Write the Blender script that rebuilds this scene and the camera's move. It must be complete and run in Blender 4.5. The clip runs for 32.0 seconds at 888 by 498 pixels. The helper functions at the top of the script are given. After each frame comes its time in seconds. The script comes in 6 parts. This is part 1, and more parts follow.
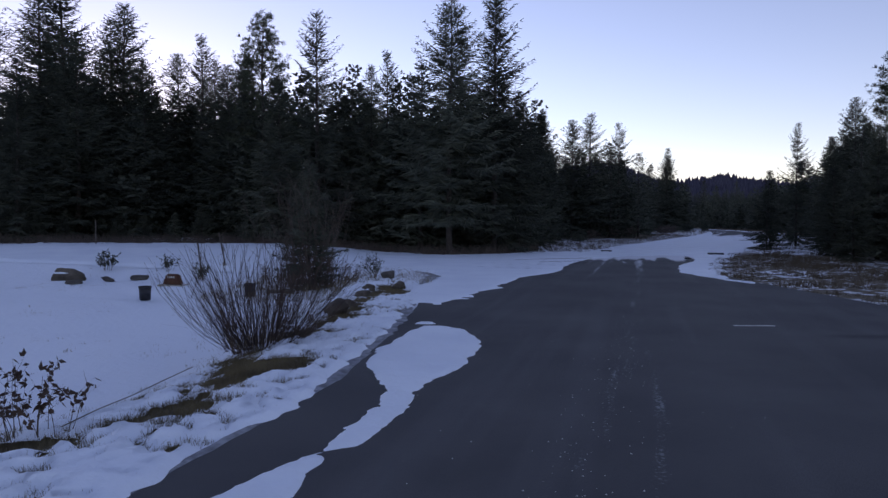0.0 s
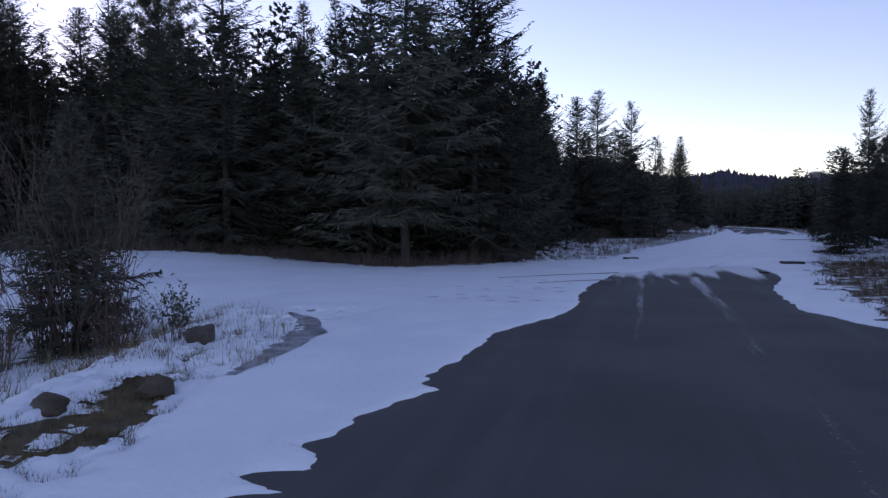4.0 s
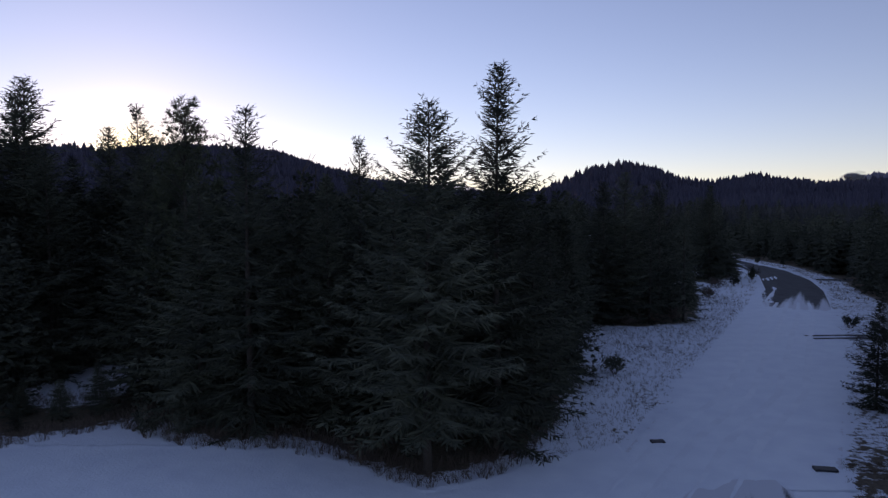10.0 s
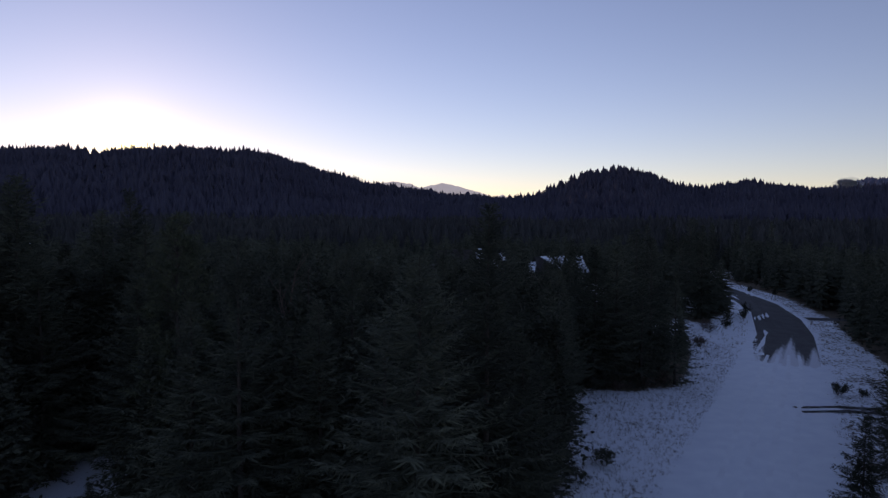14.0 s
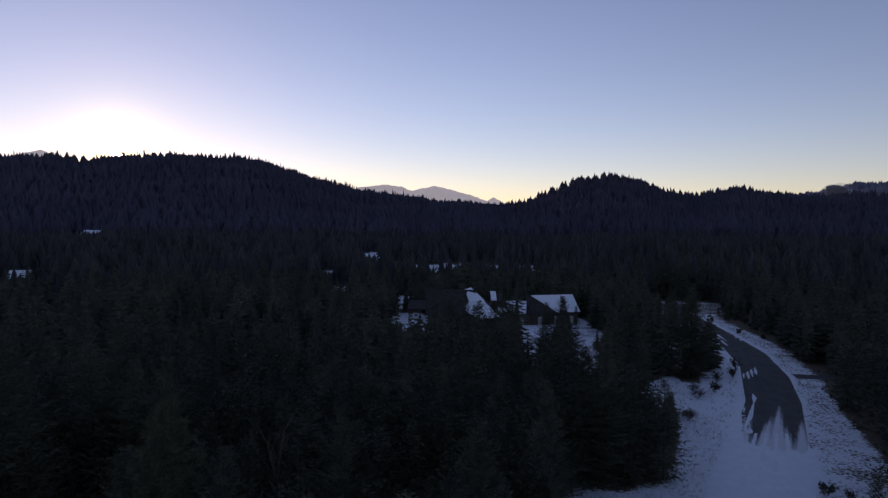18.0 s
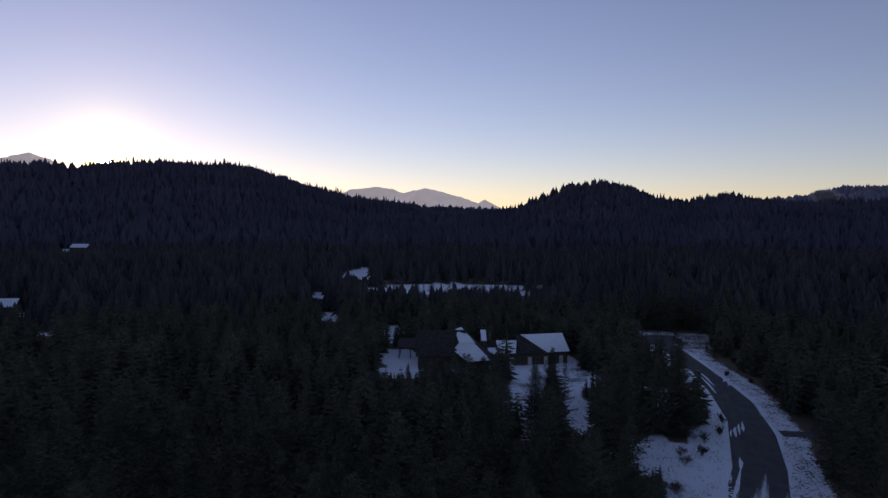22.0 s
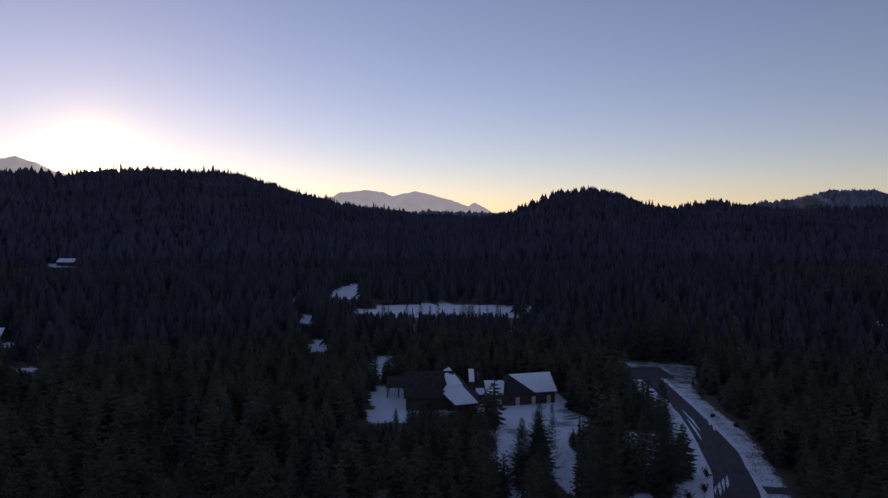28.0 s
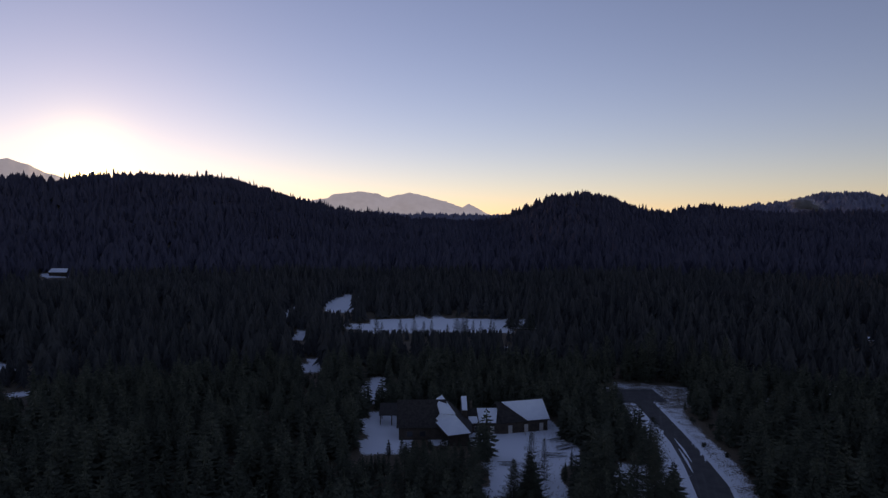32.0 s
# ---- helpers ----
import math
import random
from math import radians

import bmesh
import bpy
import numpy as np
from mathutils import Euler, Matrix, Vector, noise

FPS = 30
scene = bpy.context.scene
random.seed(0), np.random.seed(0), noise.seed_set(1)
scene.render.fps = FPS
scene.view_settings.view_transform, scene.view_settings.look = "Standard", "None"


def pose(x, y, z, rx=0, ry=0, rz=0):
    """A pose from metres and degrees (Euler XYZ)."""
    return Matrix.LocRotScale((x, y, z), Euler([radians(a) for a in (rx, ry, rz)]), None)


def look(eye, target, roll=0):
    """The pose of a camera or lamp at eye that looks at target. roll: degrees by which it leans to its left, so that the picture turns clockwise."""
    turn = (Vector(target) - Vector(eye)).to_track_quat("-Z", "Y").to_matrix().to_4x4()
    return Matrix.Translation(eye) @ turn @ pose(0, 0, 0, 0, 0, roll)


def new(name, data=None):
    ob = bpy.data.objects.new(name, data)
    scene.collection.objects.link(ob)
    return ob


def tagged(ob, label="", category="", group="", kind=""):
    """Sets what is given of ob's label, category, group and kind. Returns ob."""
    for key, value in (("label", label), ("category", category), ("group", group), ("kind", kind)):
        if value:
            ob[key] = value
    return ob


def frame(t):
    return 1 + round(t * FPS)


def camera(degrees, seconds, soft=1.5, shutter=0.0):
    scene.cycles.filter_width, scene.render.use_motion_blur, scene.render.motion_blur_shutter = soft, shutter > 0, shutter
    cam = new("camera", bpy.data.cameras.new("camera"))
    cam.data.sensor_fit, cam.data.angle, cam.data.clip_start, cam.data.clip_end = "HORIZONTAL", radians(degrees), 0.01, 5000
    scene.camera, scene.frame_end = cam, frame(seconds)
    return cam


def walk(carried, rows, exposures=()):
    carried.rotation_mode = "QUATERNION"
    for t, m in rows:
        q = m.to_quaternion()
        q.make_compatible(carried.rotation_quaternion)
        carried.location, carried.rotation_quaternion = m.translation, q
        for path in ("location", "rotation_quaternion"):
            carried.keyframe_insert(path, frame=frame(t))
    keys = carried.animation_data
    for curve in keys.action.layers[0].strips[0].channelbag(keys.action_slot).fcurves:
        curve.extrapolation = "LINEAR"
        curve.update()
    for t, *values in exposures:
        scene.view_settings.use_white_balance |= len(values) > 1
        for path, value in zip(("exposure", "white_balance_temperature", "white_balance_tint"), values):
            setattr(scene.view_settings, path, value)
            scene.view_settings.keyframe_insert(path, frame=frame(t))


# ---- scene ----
cam = camera(66.5, 32.0, soft=1.4)
PATH = [
    (0, 0.000, 0.000, 2.310, 0.002, -2.447, -0.283),
    (1, 0.087, 2.559, 2.289, 0.118, -2.489, -0.213),
    (2, 0.541, 6.638, 2.228, 0.075, -2.584, -0.108),
    (3, 1.636, 11.565, 2.110, -0.183, -2.602, -0.112),
    (3.5, 2.037, 13.458, 2.160, -0.198, -2.619, -0.058),
    (5.5, 2.103, 15.063, 2.928, 0.645, -2.579, 0.204),
    (6, 2.042, 15.034, 3.656, 0.989, -2.641, 0.290),
    (7, 2.088, 15.075, 5.492, 1.519, -2.753, 0.401),
    (8, 2.135, 15.101, 7.478, 1.927, -2.755, 0.369),
    (9, 2.201, 15.105, 9.625, 2.106, -2.763, 0.223),
    (10, 2.269, 15.088, 11.760, 2.157, -2.711, 0.072),
    (11, 2.323, 15.076, 13.359, 2.124, -2.772, -0.007),
    (12, 2.366, 15.082, 15.092, 2.097, -2.713, -0.066),
    (13, 2.409, 15.107, 16.873, 1.892, -2.706, -0.157),
    (14, 2.450, 15.153, 18.717, 1.731, -2.691, -0.268),
    (14.5, 2.467, 15.184, 19.742, 1.632, -2.692, -0.292),
    (16.5, 2.530, 15.361, 25.129, 1.266, -2.593, -0.256),
    (18, 2.606, 15.491, 29.540, 1.022, -2.575, -0.180),
    (20, 2.777, 15.619, 35.363, 0.623, -2.563, -0.168),
    (22, 2.988, 15.684, 40.670, 0.282, -2.519, -0.080),
    (24, 3.196, 15.701, 44.966, -0.017, -2.420, -0.039),
    (25.5, 3.358, 15.696, 47.693, -0.223, -2.442, -0.017),
    (27.5, 3.583, 15.685, 50.998, -0.517, -2.411, 0.018),
    (29, 3.774, 15.675, 53.578, -0.654, -2.405, 0.066),
    (30.5, 3.979, 15.667, 56.546, -0.894, -2.414, 0.105),
    (32, 4.187, 15.663, 59.890, -1.035, -2.398, 0.130),
]
walk(cam, [(t, pose(x, y, z, 90 + p, r, w)) for t, x, y, z, w, p, r in PATH], exposures=[
    (0.0, 1.17, 6650, 44), (3.0, 1.38, 6650, 44), (6.0, 1.44, 6450, 44), (9.0, 0.80, 6450, 43), (13.0, 0.39, 6380, 43), (19.0, 0.20, 6380, 43), (25.0, 0.14, 6400, 43), (32.0, 0.10, 6650, 44)])

# ---- sky and sun: low sun behind the wooded ridge ----
SUN_AZ, SUN_EL = radians(-26.7), radians(4.2)
SUN_DIR = Vector((math.sin(SUN_AZ) * math.cos(SUN_EL), math.cos(SUN_AZ) * math.cos(SUN_EL), math.sin(SUN_EL)))
world = bpy.data.worlds.new("world")
scene.world = world
world.use_nodes = True
wn = world.node_tree
bg = wn.nodes["Background"]
sky = wn.nodes.new("ShaderNodeTexSky")
sky.sky_type = 'NISHITA'
sky.sun_disc = False
sky.sun_elevation, sky.sun_rotation = SUN_EL, SUN_AZ
sky.altitude, sky.air_density, sky.dust_density, sky.ozone_density = 300, 0.8, 0.09, 1.5
haze = wn.nodes.new("ShaderNodeHueSaturation")
haze.inputs["Saturation"].default_value = 0.92
wn.links.new(sky.outputs[0], haze.inputs["Color"])
wn.links.new(haze.outputs[0], bg.inputs[0])
bg.inputs[1].default_value = 0.14
sun = new("sun", bpy.data.lights.new("sun", "SUN"))
sun.data.energy, sun.data.angle, sun.data.color = 0.8, radians(0.53), (1.0, 0.66, 0.34)
sun.matrix_world = look(SUN_DIR * 100, (0, 0, 0))

# ---- materials ----
def material(name, color, rough=0.8, color2=None, scale=1.0, detail=4.0, bump=0.0, bump_scale=None, spec=0.3, metal=0.0, rand=0.0, lo=0.35, hi=0.65):
    m = bpy.data.materials.new(name)
    m.use_nodes = True
    nt = m.node_tree
    b = nt.nodes["Principled BSDF"]
    b.inputs["Roughness"].default_value = rough
    b.inputs["Metallic"].default_value = metal
    b.inputs["Specular IOR Level"].default_value = spec
    geo = nt.nodes.new("ShaderNodeNewGeometry")
    nz = nt.nodes.new("ShaderNodeTexNoise")
    nz.inputs["Scale"].default_value = scale
    nz.inputs["Detail"].default_value = detail
    nt.links.new(geo.outputs["Position"], nz.inputs["Vector"])
    ramp = nt.nodes.new("ShaderNodeValToRGB")
    ramp.color_ramp.elements[0].position, ramp.color_ramp.elements[1].position = lo, hi
    c2 = color2 or tuple(c * 0.75 for c in color)
    ramp.color_ramp.elements[0].color = (*color, 1)
    ramp.color_ramp.elements[1].color = (*c2, 1)
    nt.links.new(nz.outputs["Fac"], ramp.inputs[0])
    out = ramp.outputs[0]
    if rand:
        info = nt.nodes.new("ShaderNodeObjectInfo")
        mul = nt.nodes.new("ShaderNodeMapRange")
        mul.inputs[3].default_value, mul.inputs[4].default_value = 1 - rand, 1 + rand
        nt.links.new(info.outputs["Random"], mul.inputs[0])
        sc = nt.nodes.new("ShaderNodeVectorMath")
        sc.operation = 'SCALE'
        nt.links.new(out, sc.inputs[0])
        nt.links.new(mul.outputs[0], sc.inputs["Scale"])
        out = sc.outputs[0]
    nt.links.new(out, b.inputs["Base Color"])
    if bump:
        n2 = nt.nodes.new("ShaderNodeTexNoise")
        n2.inputs["Scale"].default_value = bump_scale or scale * 8
        n2.inputs["Detail"].default_value = 6
        nt.links.new(geo.outputs["Position"], n2.inputs["Vector"])
        bp = nt.nodes.new("ShaderNodeBump")
        bp.inputs["Strength"].default_value = bump
        bp.inputs["Distance"].default_value = 0.05
        nt.links.new(n2.outputs["Fac"], bp.inputs["Height"])
        nt.links.new(bp.outputs[0], b.inputs["Normal"])
    return m


SNOW = material("snow", (0.84, 0.905, 0.975), 0.6, (0.775, 0.84, 0.925), 0.6, 6, 0.6, 9, 0.2)
ASPHALT = material("asphalt", (0.062, 0.062, 0.066), 0.8, (0.09, 0.089, 0.092), 0.35, 8, 0.35, 60, 0.25)
BARK = material("bark", (0.042, 0.033, 0.027), 0.9, (0.068, 0.056, 0.047), 6, 6, 0.6, 18)
NEEDLE = material("fir_needles", (0.050, 0.058, 0.044), 0.85, (0.076, 0.084, 0.058), 1.1, 3, 0, None, 0.2, rand=0.35)
PINE = material("pine_needles", (0.050, 0.060, 0.036), 0.7, (0.08, 0.09, 0.05), 1.3, 3, 0, None, 0.2, rand=0.3)
# valley firs: base colour greyed for the haze of distance
FARFOREST = material("haze_greyed_needles", (0.052, 0.055, 0.058), 0.85, (0.066, 0.068, 0.070), 0.05, 6, 0, None, 0.1)
# distance haze put into the firs' colour: bluer hills, paler far ridge
HAZEDHILLS = material("haze_blued_needles", (0.060, 0.060, 0.090), 0.85, (0.075, 0.075, 0.108), 0.01, 5, 0, None, 0.05)
MISTFOREST = material("haze_paled_needles", (0.15, 0.16, 0.23), 0.9, (0.18, 0.19, 0.265), 0.004, 6, 0, None, 0.05)
DRYGRASS = material("dry_grass", (0.16, 0.125, 0.07), 0.9, (0.26, 0.2, 0.12), 3, 4)
def worn_asphalt():
    nt = ASPHALT.node_tree
    b = nt.nodes["Principled BSDF"]
    src = b.inputs["Base Color"].links[0].from_socket
    geo = nt.nodes.new("ShaderNodeNewGeometry")
    turn_mp = nt.nodes.new("ShaderNodeMapping")
    turn_mp.inputs["Rotation"].default_value = (0, 0, radians(16))
    mp = nt.nodes.new("ShaderNodeMapping")
    mp.inputs["Scale"].default_value = (1.1, 0.045, 1.0)
    nt.links.new(turn_mp.outputs[0], mp.inputs[0])
    n = nt.nodes.new("ShaderNodeTexNoise")
    n.inputs["Scale"].default_value, n.inputs["Detail"].default_value = 1.0, 7
    n2 = nt.nodes.new("ShaderNodeTexNoise")
    n2.inputs["Scale"].default_value, n2.inputs["Detail"].default_value = 45.0, 3
    nt.links.new(geo.outputs["Position"], turn_mp.inputs[0])
    nt.links.new(mp.outputs[0], n.inputs["Vector"])
    nt.links.new(geo.outputs["Position"], n2.inputs["Vector"])
    r = nt.nodes.new("ShaderNodeMapRange")
    r.inputs[1].default_value, r.inputs[2].default_value, r.inputs[3].default_value, r.inputs[4].default_value = 0.52, 0.78, 0.0, 0.75
    nt.links.new(n.outputs["Fac"], r.inputs[0])
    g = nt.nodes.new("ShaderNodeMath")
    g.operation = 'MULTIPLY'
    nt.links.new(r.outputs[0], g.inputs[0])
    nt.links.new(n2.outputs["Fac"], g.inputs[1])
    mix = nt.nodes.new("ShaderNodeMix")
    mix.data_type = 'RGBA'
    nt.links.new(g.outputs[0], mix.inputs[0])
    nt.links.new(src, mix.inputs[6])
    mix.inputs[7].default_value = (0.17, 0.17, 0.18, 1)
    # brushed snow in streaks along the wheels' way, and dark oil
    at = nt.nodes.new("ShaderNodeAttribute")
    at.attribute_name = "frost"
    turn_mp2 = nt.nodes.new("ShaderNodeMapping")
    turn_mp2.inputs["Rotation"].default_value = (0, 0, radians(16))
    mp2 = nt.nodes.new("ShaderNodeMapping")
    mp2.inputs["Scale"].default_value = (5.0, 0.35, 1.0)
    nt.links.new(turn_mp2.outputs[0], mp2.inputs[0])
    n3 = nt.nodes.new("ShaderNodeTexNoise")
    n3.inputs["Scale"].default_value, n3.inputs["Detail"].default_value = 1.0, 6
    n4 = nt.nodes.new("ShaderNodeTexNoise")
    n4.inputs["Scale"].default_value, n4.inputs["Detail"].default_value = 22.0, 6
    nt.links.new(geo.outputs["Position"], turn_mp2.inputs[0])
    nt.links.new(mp2.outputs[0], n3.inputs["Vector"])
    nt.links.new(geo.outputs["Position"], n4.inputs["Vector"])
    def add(a, c, op='ADD'):
        n = nt.nodes.new("ShaderNodeMath")
        n.operation = op
        for k, v in enumerate((a, c)):
            if isinstance(v, float):
                n.inputs[k].default_value = v
            else:
                nt.links.new(v, n.inputs[k])
        return n.outputs[0]
    level = add(add(add(n3.outputs["Fac"], 0.55, 'MULTIPLY'), add(n4.outputs["Fac"], 0.45, 'MULTIPLY')), at.outputs["Fac"])
    fr = nt.nodes.new("ShaderNodeMapRange")
    fr.inputs[1].default_value, fr.inputs[2].default_value, fr.inputs[3].default_value, fr.inputs[4].default_value = 0.88, 1.28, 0.0, 1.0
    nt.links.new(level, fr.inputs[0])
    dusted = nt.nodes.new("ShaderNodeMix")
    dusted.data_type = 'RGBA'
    nt.links.new(fr.outputs[0], dusted.inputs[0])
    nt.links.new(mix.outputs[2], dusted.inputs[6])
    dusted.inputs[7].default_value = (0.72, 0.75, 0.81, 1)
    oil = nt.nodes.new("ShaderNodeMix")
    oil.data_type = 'RGBA'
    dark = add(add(at.outputs["Fac"], -1.0, 'MULTIPLY'), n4.outputs["Fac"], 'MULTIPLY')
    dark.node.use_clamp = True
    nt.links.new(dark, oil.inputs[0])
    nt.links.new(dusted.outputs[2], oil.inputs[6])
    oil.inputs[7].default_value = (0.022, 0.022, 0.024, 1)
    nt.links.new(oil.outputs[2], b.inputs["Base Color"])


worn_asphalt()


def mottle(m, scale, least, most):
    """Lets a material's colour drift from stand to stand."""
    nt = m.node_tree
    b = nt.nodes["Principled BSDF"]
    src = b.inputs["Base Color"].links[0].from_socket
    geo = nt.nodes.new("ShaderNodeNewGeometry")
    n = nt.nodes.new("ShaderNodeTexNoise")
    n.inputs["Scale"].default_value, n.inputs["Detail"].default_value = scale, 3
    nt.links.new(geo.outputs["Position"], n.inputs["Vector"])
    r = nt.nodes.new("ShaderNodeMapRange")
    r.inputs[1].default_value, r.inputs[2].default_value, r.inputs[3].default_value, r.inputs[4].default_value = 0.3, 0.7, least, most
    nt.links.new(n.outputs["Fac"], r.inputs[0])
    s = nt.nodes.new("ShaderNodeVectorMath")
    s.operation = 'SCALE'
    nt.links.new(src, s.inputs[0])
    nt.links.new(r.outputs[0], s.inputs["Scale"])
    nt.links.new(s.outputs[0], b.inputs["Base Color"])


mottle(NEEDLE, 0.22, 0.7, 1.3)
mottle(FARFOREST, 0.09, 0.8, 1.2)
TWIG = material("bare_twigs", (0.075, 0.055, 0.045), 0.85, (0.13, 0.10, 0.08), 4, 4)
ROCK = material("rock", (0.055, 0.045, 0.034), 0.9, (0.14, 0.115, 0.09), 2.5, 9, 1.0, 11)


def snowy_ground():
    """Snow that has sunk between grass and soil: patchy, the soil showing through."""
    m = bpy.data.materials.new("snowy_ground")
    m.use_nodes = True
    nt = m.node_tree
    b = nt.nodes["Principled BSDF"]
    b.inputs["Roughness"].default_value = 0.85
    geo = nt.nodes.new("ShaderNodeNewGeometry")
    at = nt.nodes.new("ShaderNodeAttribute")
    at.attribute_name = "snow"
    def noise_node(scale, detail, rough=0.6):
        n = nt.nodes.new("ShaderNodeTexNoise")
        n.inputs["Scale"].default_value, n.inputs["Detail"].default_value, n.inputs["Roughness"].default_value = scale, detail, rough
        nt.links.new(geo.outputs["Position"], n.inputs["Vector"])
        return n.outputs["Fac"]
    def math_node(op, a, c):
        n = nt.nodes.new("ShaderNodeMath")
        n.operation = op
        for i, v in enumerate((a, c)):
            if isinstance(v, float):
                n.inputs[i].default_value = v
            else:
                nt.links.new(v, n.inputs[i])
        return n.outputs[0]
    patch = math_node('ADD', math_node('MULTIPLY', noise_node(2.2, 8.0), 0.75), math_node('MULTIPLY', noise_node(0.25, 4.0), 0.45))
    fac = nt.nodes.new("ShaderNodeMapRange")
    nt.links.new(math_node('ADD', math_node('SUBTRACT', patch, 0.6), math_node('SUBTRACT', at.outputs["Fac"], 0.5)), fac.inputs[0])
    fac.inputs[1].default_value, fac.inputs[2].default_value = -0.03, 0.05
    soil = nt.nodes.new("ShaderNodeValToRGB")
    soil.color_ramp.elements[0].color, soil.color_ramp.elements[1].color = (0.055, 0.042, 0.028, 1), (0.17, 0.13, 0.08, 1)
    soil.color_ramp.elements[0].position, soil.color_ramp.elements[1].position = 0.3, 0.7
    nt.links.new(noise_node(5.0, 8.0), soil.inputs[0])
    mix = nt.nodes.new("ShaderNodeMix")
    mix.data_type = 'RGBA'
    nt.links.new(fac.outputs[0], mix.inputs[0])
    nt.links.new(soil.outputs[0], mix.inputs[6])
    mix.inputs[7].default_value = (0.835, 0.895, 0.97, 1)
    nt.links.new(mix.outputs[2], b.inputs["Base Color"])
    bp = nt.nodes.new("ShaderNodeBump")
    bp.inputs["Strength"].default_value, bp.inputs["Distance"].default_value = 0.6, 0.1
    nt.links.new(math_node('ADD', noise_node(6.0, 8.0), fac.outputs[0]), bp.inputs["Height"])
    nt.links.new(bp.outputs[0], b.inputs["Normal"])
    return m


GROUND = snowy_ground()

# ---- mesh helpers ----
def mesh_np(name, verts, faces, mat, smooth=False):
    """A mesh from arrays: verts (n, 3), faces (m, 3) or (m, 4)."""
    verts, faces = np.asarray(verts, np.float32), np.asarray(faces, np.int32)
    me = bpy.data.meshes.new(name)
    k = faces.shape[1]
    me.vertices.add(len(verts))
    me.vertices.foreach_set("co", verts.ravel())
    me.loops.add(faces.size)
    me.loops.foreach_set("vertex_index", faces.ravel())
    me.polygons.add(len(faces))
    me.polygons.foreach_set("loop_start", np.arange(0, faces.size, k, dtype=np.int32))
    me.polygons.foreach_set("use_smooth", np.full(len(faces), smooth))
    me.update(calc_edges=True)
    me.validate()
    me.materials.append(mat)
    return me


def fnoise(x, y, s):
    return noise.noise((x * s, y * s, 0.37))


vnoise = np.vectorize(fnoise)


def smooth(a, b, x):
    t = np.clip((x - a) / (b - a), 0, 1)
    return t * t * (3 - 2 * t)


# ---- the lie of the land ----
EYE = (2.2, 15.1)
RIDGE_AZ = [-75, -50, -36, -31.5, -26, -22, -18.5, -16, -13.3, -10.6, -8.3, -5.9, -1, 3.4, 5.5, 7, 8.5, 10.2, 12.8, 15, 17, 19.3, 22.3, 24.5, 27, 31, 36, 50, 75]
RIDGE_H = [60, 110, 106, 115, 119, 124, 130, 124, 102, 82, 66, 56, 45, 37, 37, 50, 64, 86, 95, 87, 64, 50, 66, 60, 54, 50, 50, 60, 60]
FAR_AZ = [-75, -30, 0, 14, 18, 22, 25, 28, 30, 32, 34, 37, 45, 75]
FAR_H = [40, 60, 50, 40, 46, 56, 70, 90, 112, 120, 104, 96, 90, 60]


def land(x, y):
    """Height of the ground at x, y (arrays)."""
    x, y = np.asarray(x, float), np.asarray(y, float)
    dx, dy = x - EYE[0], y - EYE[1]
    r = np.hypot(dx, dy)
    az = np.degrees(np.arctan2(dx, dy))
    near = 0.55 * smooth(-3, -12, x) * smooth(34, 44, y) - 0.6 * smooth(-2.5, -5.4, x) * smooth(37, 31, y) * smooth(5, 12, y)
    near = near * smooth(120, 60, r)
    h1 = np.interp(az, RIDGE_AZ, RIDGE_H)
    rg = 1450
    up = smooth(520, rg, r) ** 1.15 * (1 - 0.75 * smooth(rg, rg + 650, r))
    h2 = np.interp(az, FAR_AZ, FAR_H)
    up2 = smooth(1700, 2700, r) * (1 - 0.8 * smooth(2700, 4200, r))
    return near + h1 * up + h2 * up2 + 4.0 * smooth(300, 460, r) - 0.04


ROAD_L = [(-3, -30), (-2.9, 3), (-2.7, 5.5), (-2.0, 7.8), (-1.5, 9.7), (-1.1, 13.6), (-0.7, 18.2), (-0.75, 24), (-0.5, 27.8), (1.5, 32), (6.0, 40), (10.3, 49.3), (16, 59.7), (26.4, 79.8), (41.5, 109.3), (49.9, 125.5), (60, 152), (65.5, 177), (68.5, 195), (70, 221), (71, 246)]
ROAD_R = [(12.3, -30), (12.3, 18), (12.0, 24), (11.8, 29), (13.0, 33), (15.6, 39), (20.0, 47.5), (26.8, 59.9), (38, 81.5), (51.1, 108.6), (58.2, 124), (65.2, 142.5), (71, 165), (74, 192), (76, 220), (77.5, 246)]


def at_y(line, y):
    return np.interp(y, [p[1] for p in line], [p[0] for p in line])


def road_depth(x, y):
    """Metres inside the road's edges; negative beside it."""
    l, r = at_y(ROAD_L, y), at_y(ROAD_R, y)
    k = np.where(np.asarray(y) > 30, 0.89, 1.0)
    d = np.minimum(x - l, r - x) * k
    return np.where(np.asarray(y) > 247, -50, d)


def side_depth(x, y):
    """The side road that leaves to the west, and the wide bell-mouth where it joins."""
    south = np.interp(x, [-60, -25, -12, -6.2, -4, -1.5, -0.5, 0.5], [38, 37, 35, 33.2, 32, 29.7, 27.8, 26])
    north = np.interp(x, [-60, -30, -20.8, -11, -8.2, -6.8, -3.3, 0.3, 3.5, 6.3, 10, 12], [47, 46.3, 46.5, 46.8, 47, 47.6, 46.3, 43.1, 44.8, 47.5, 49.5, 49.5])
    d = np.minimum(y - south, north - y)
    return np.where(np.asarray(x) > 10, -50, d)


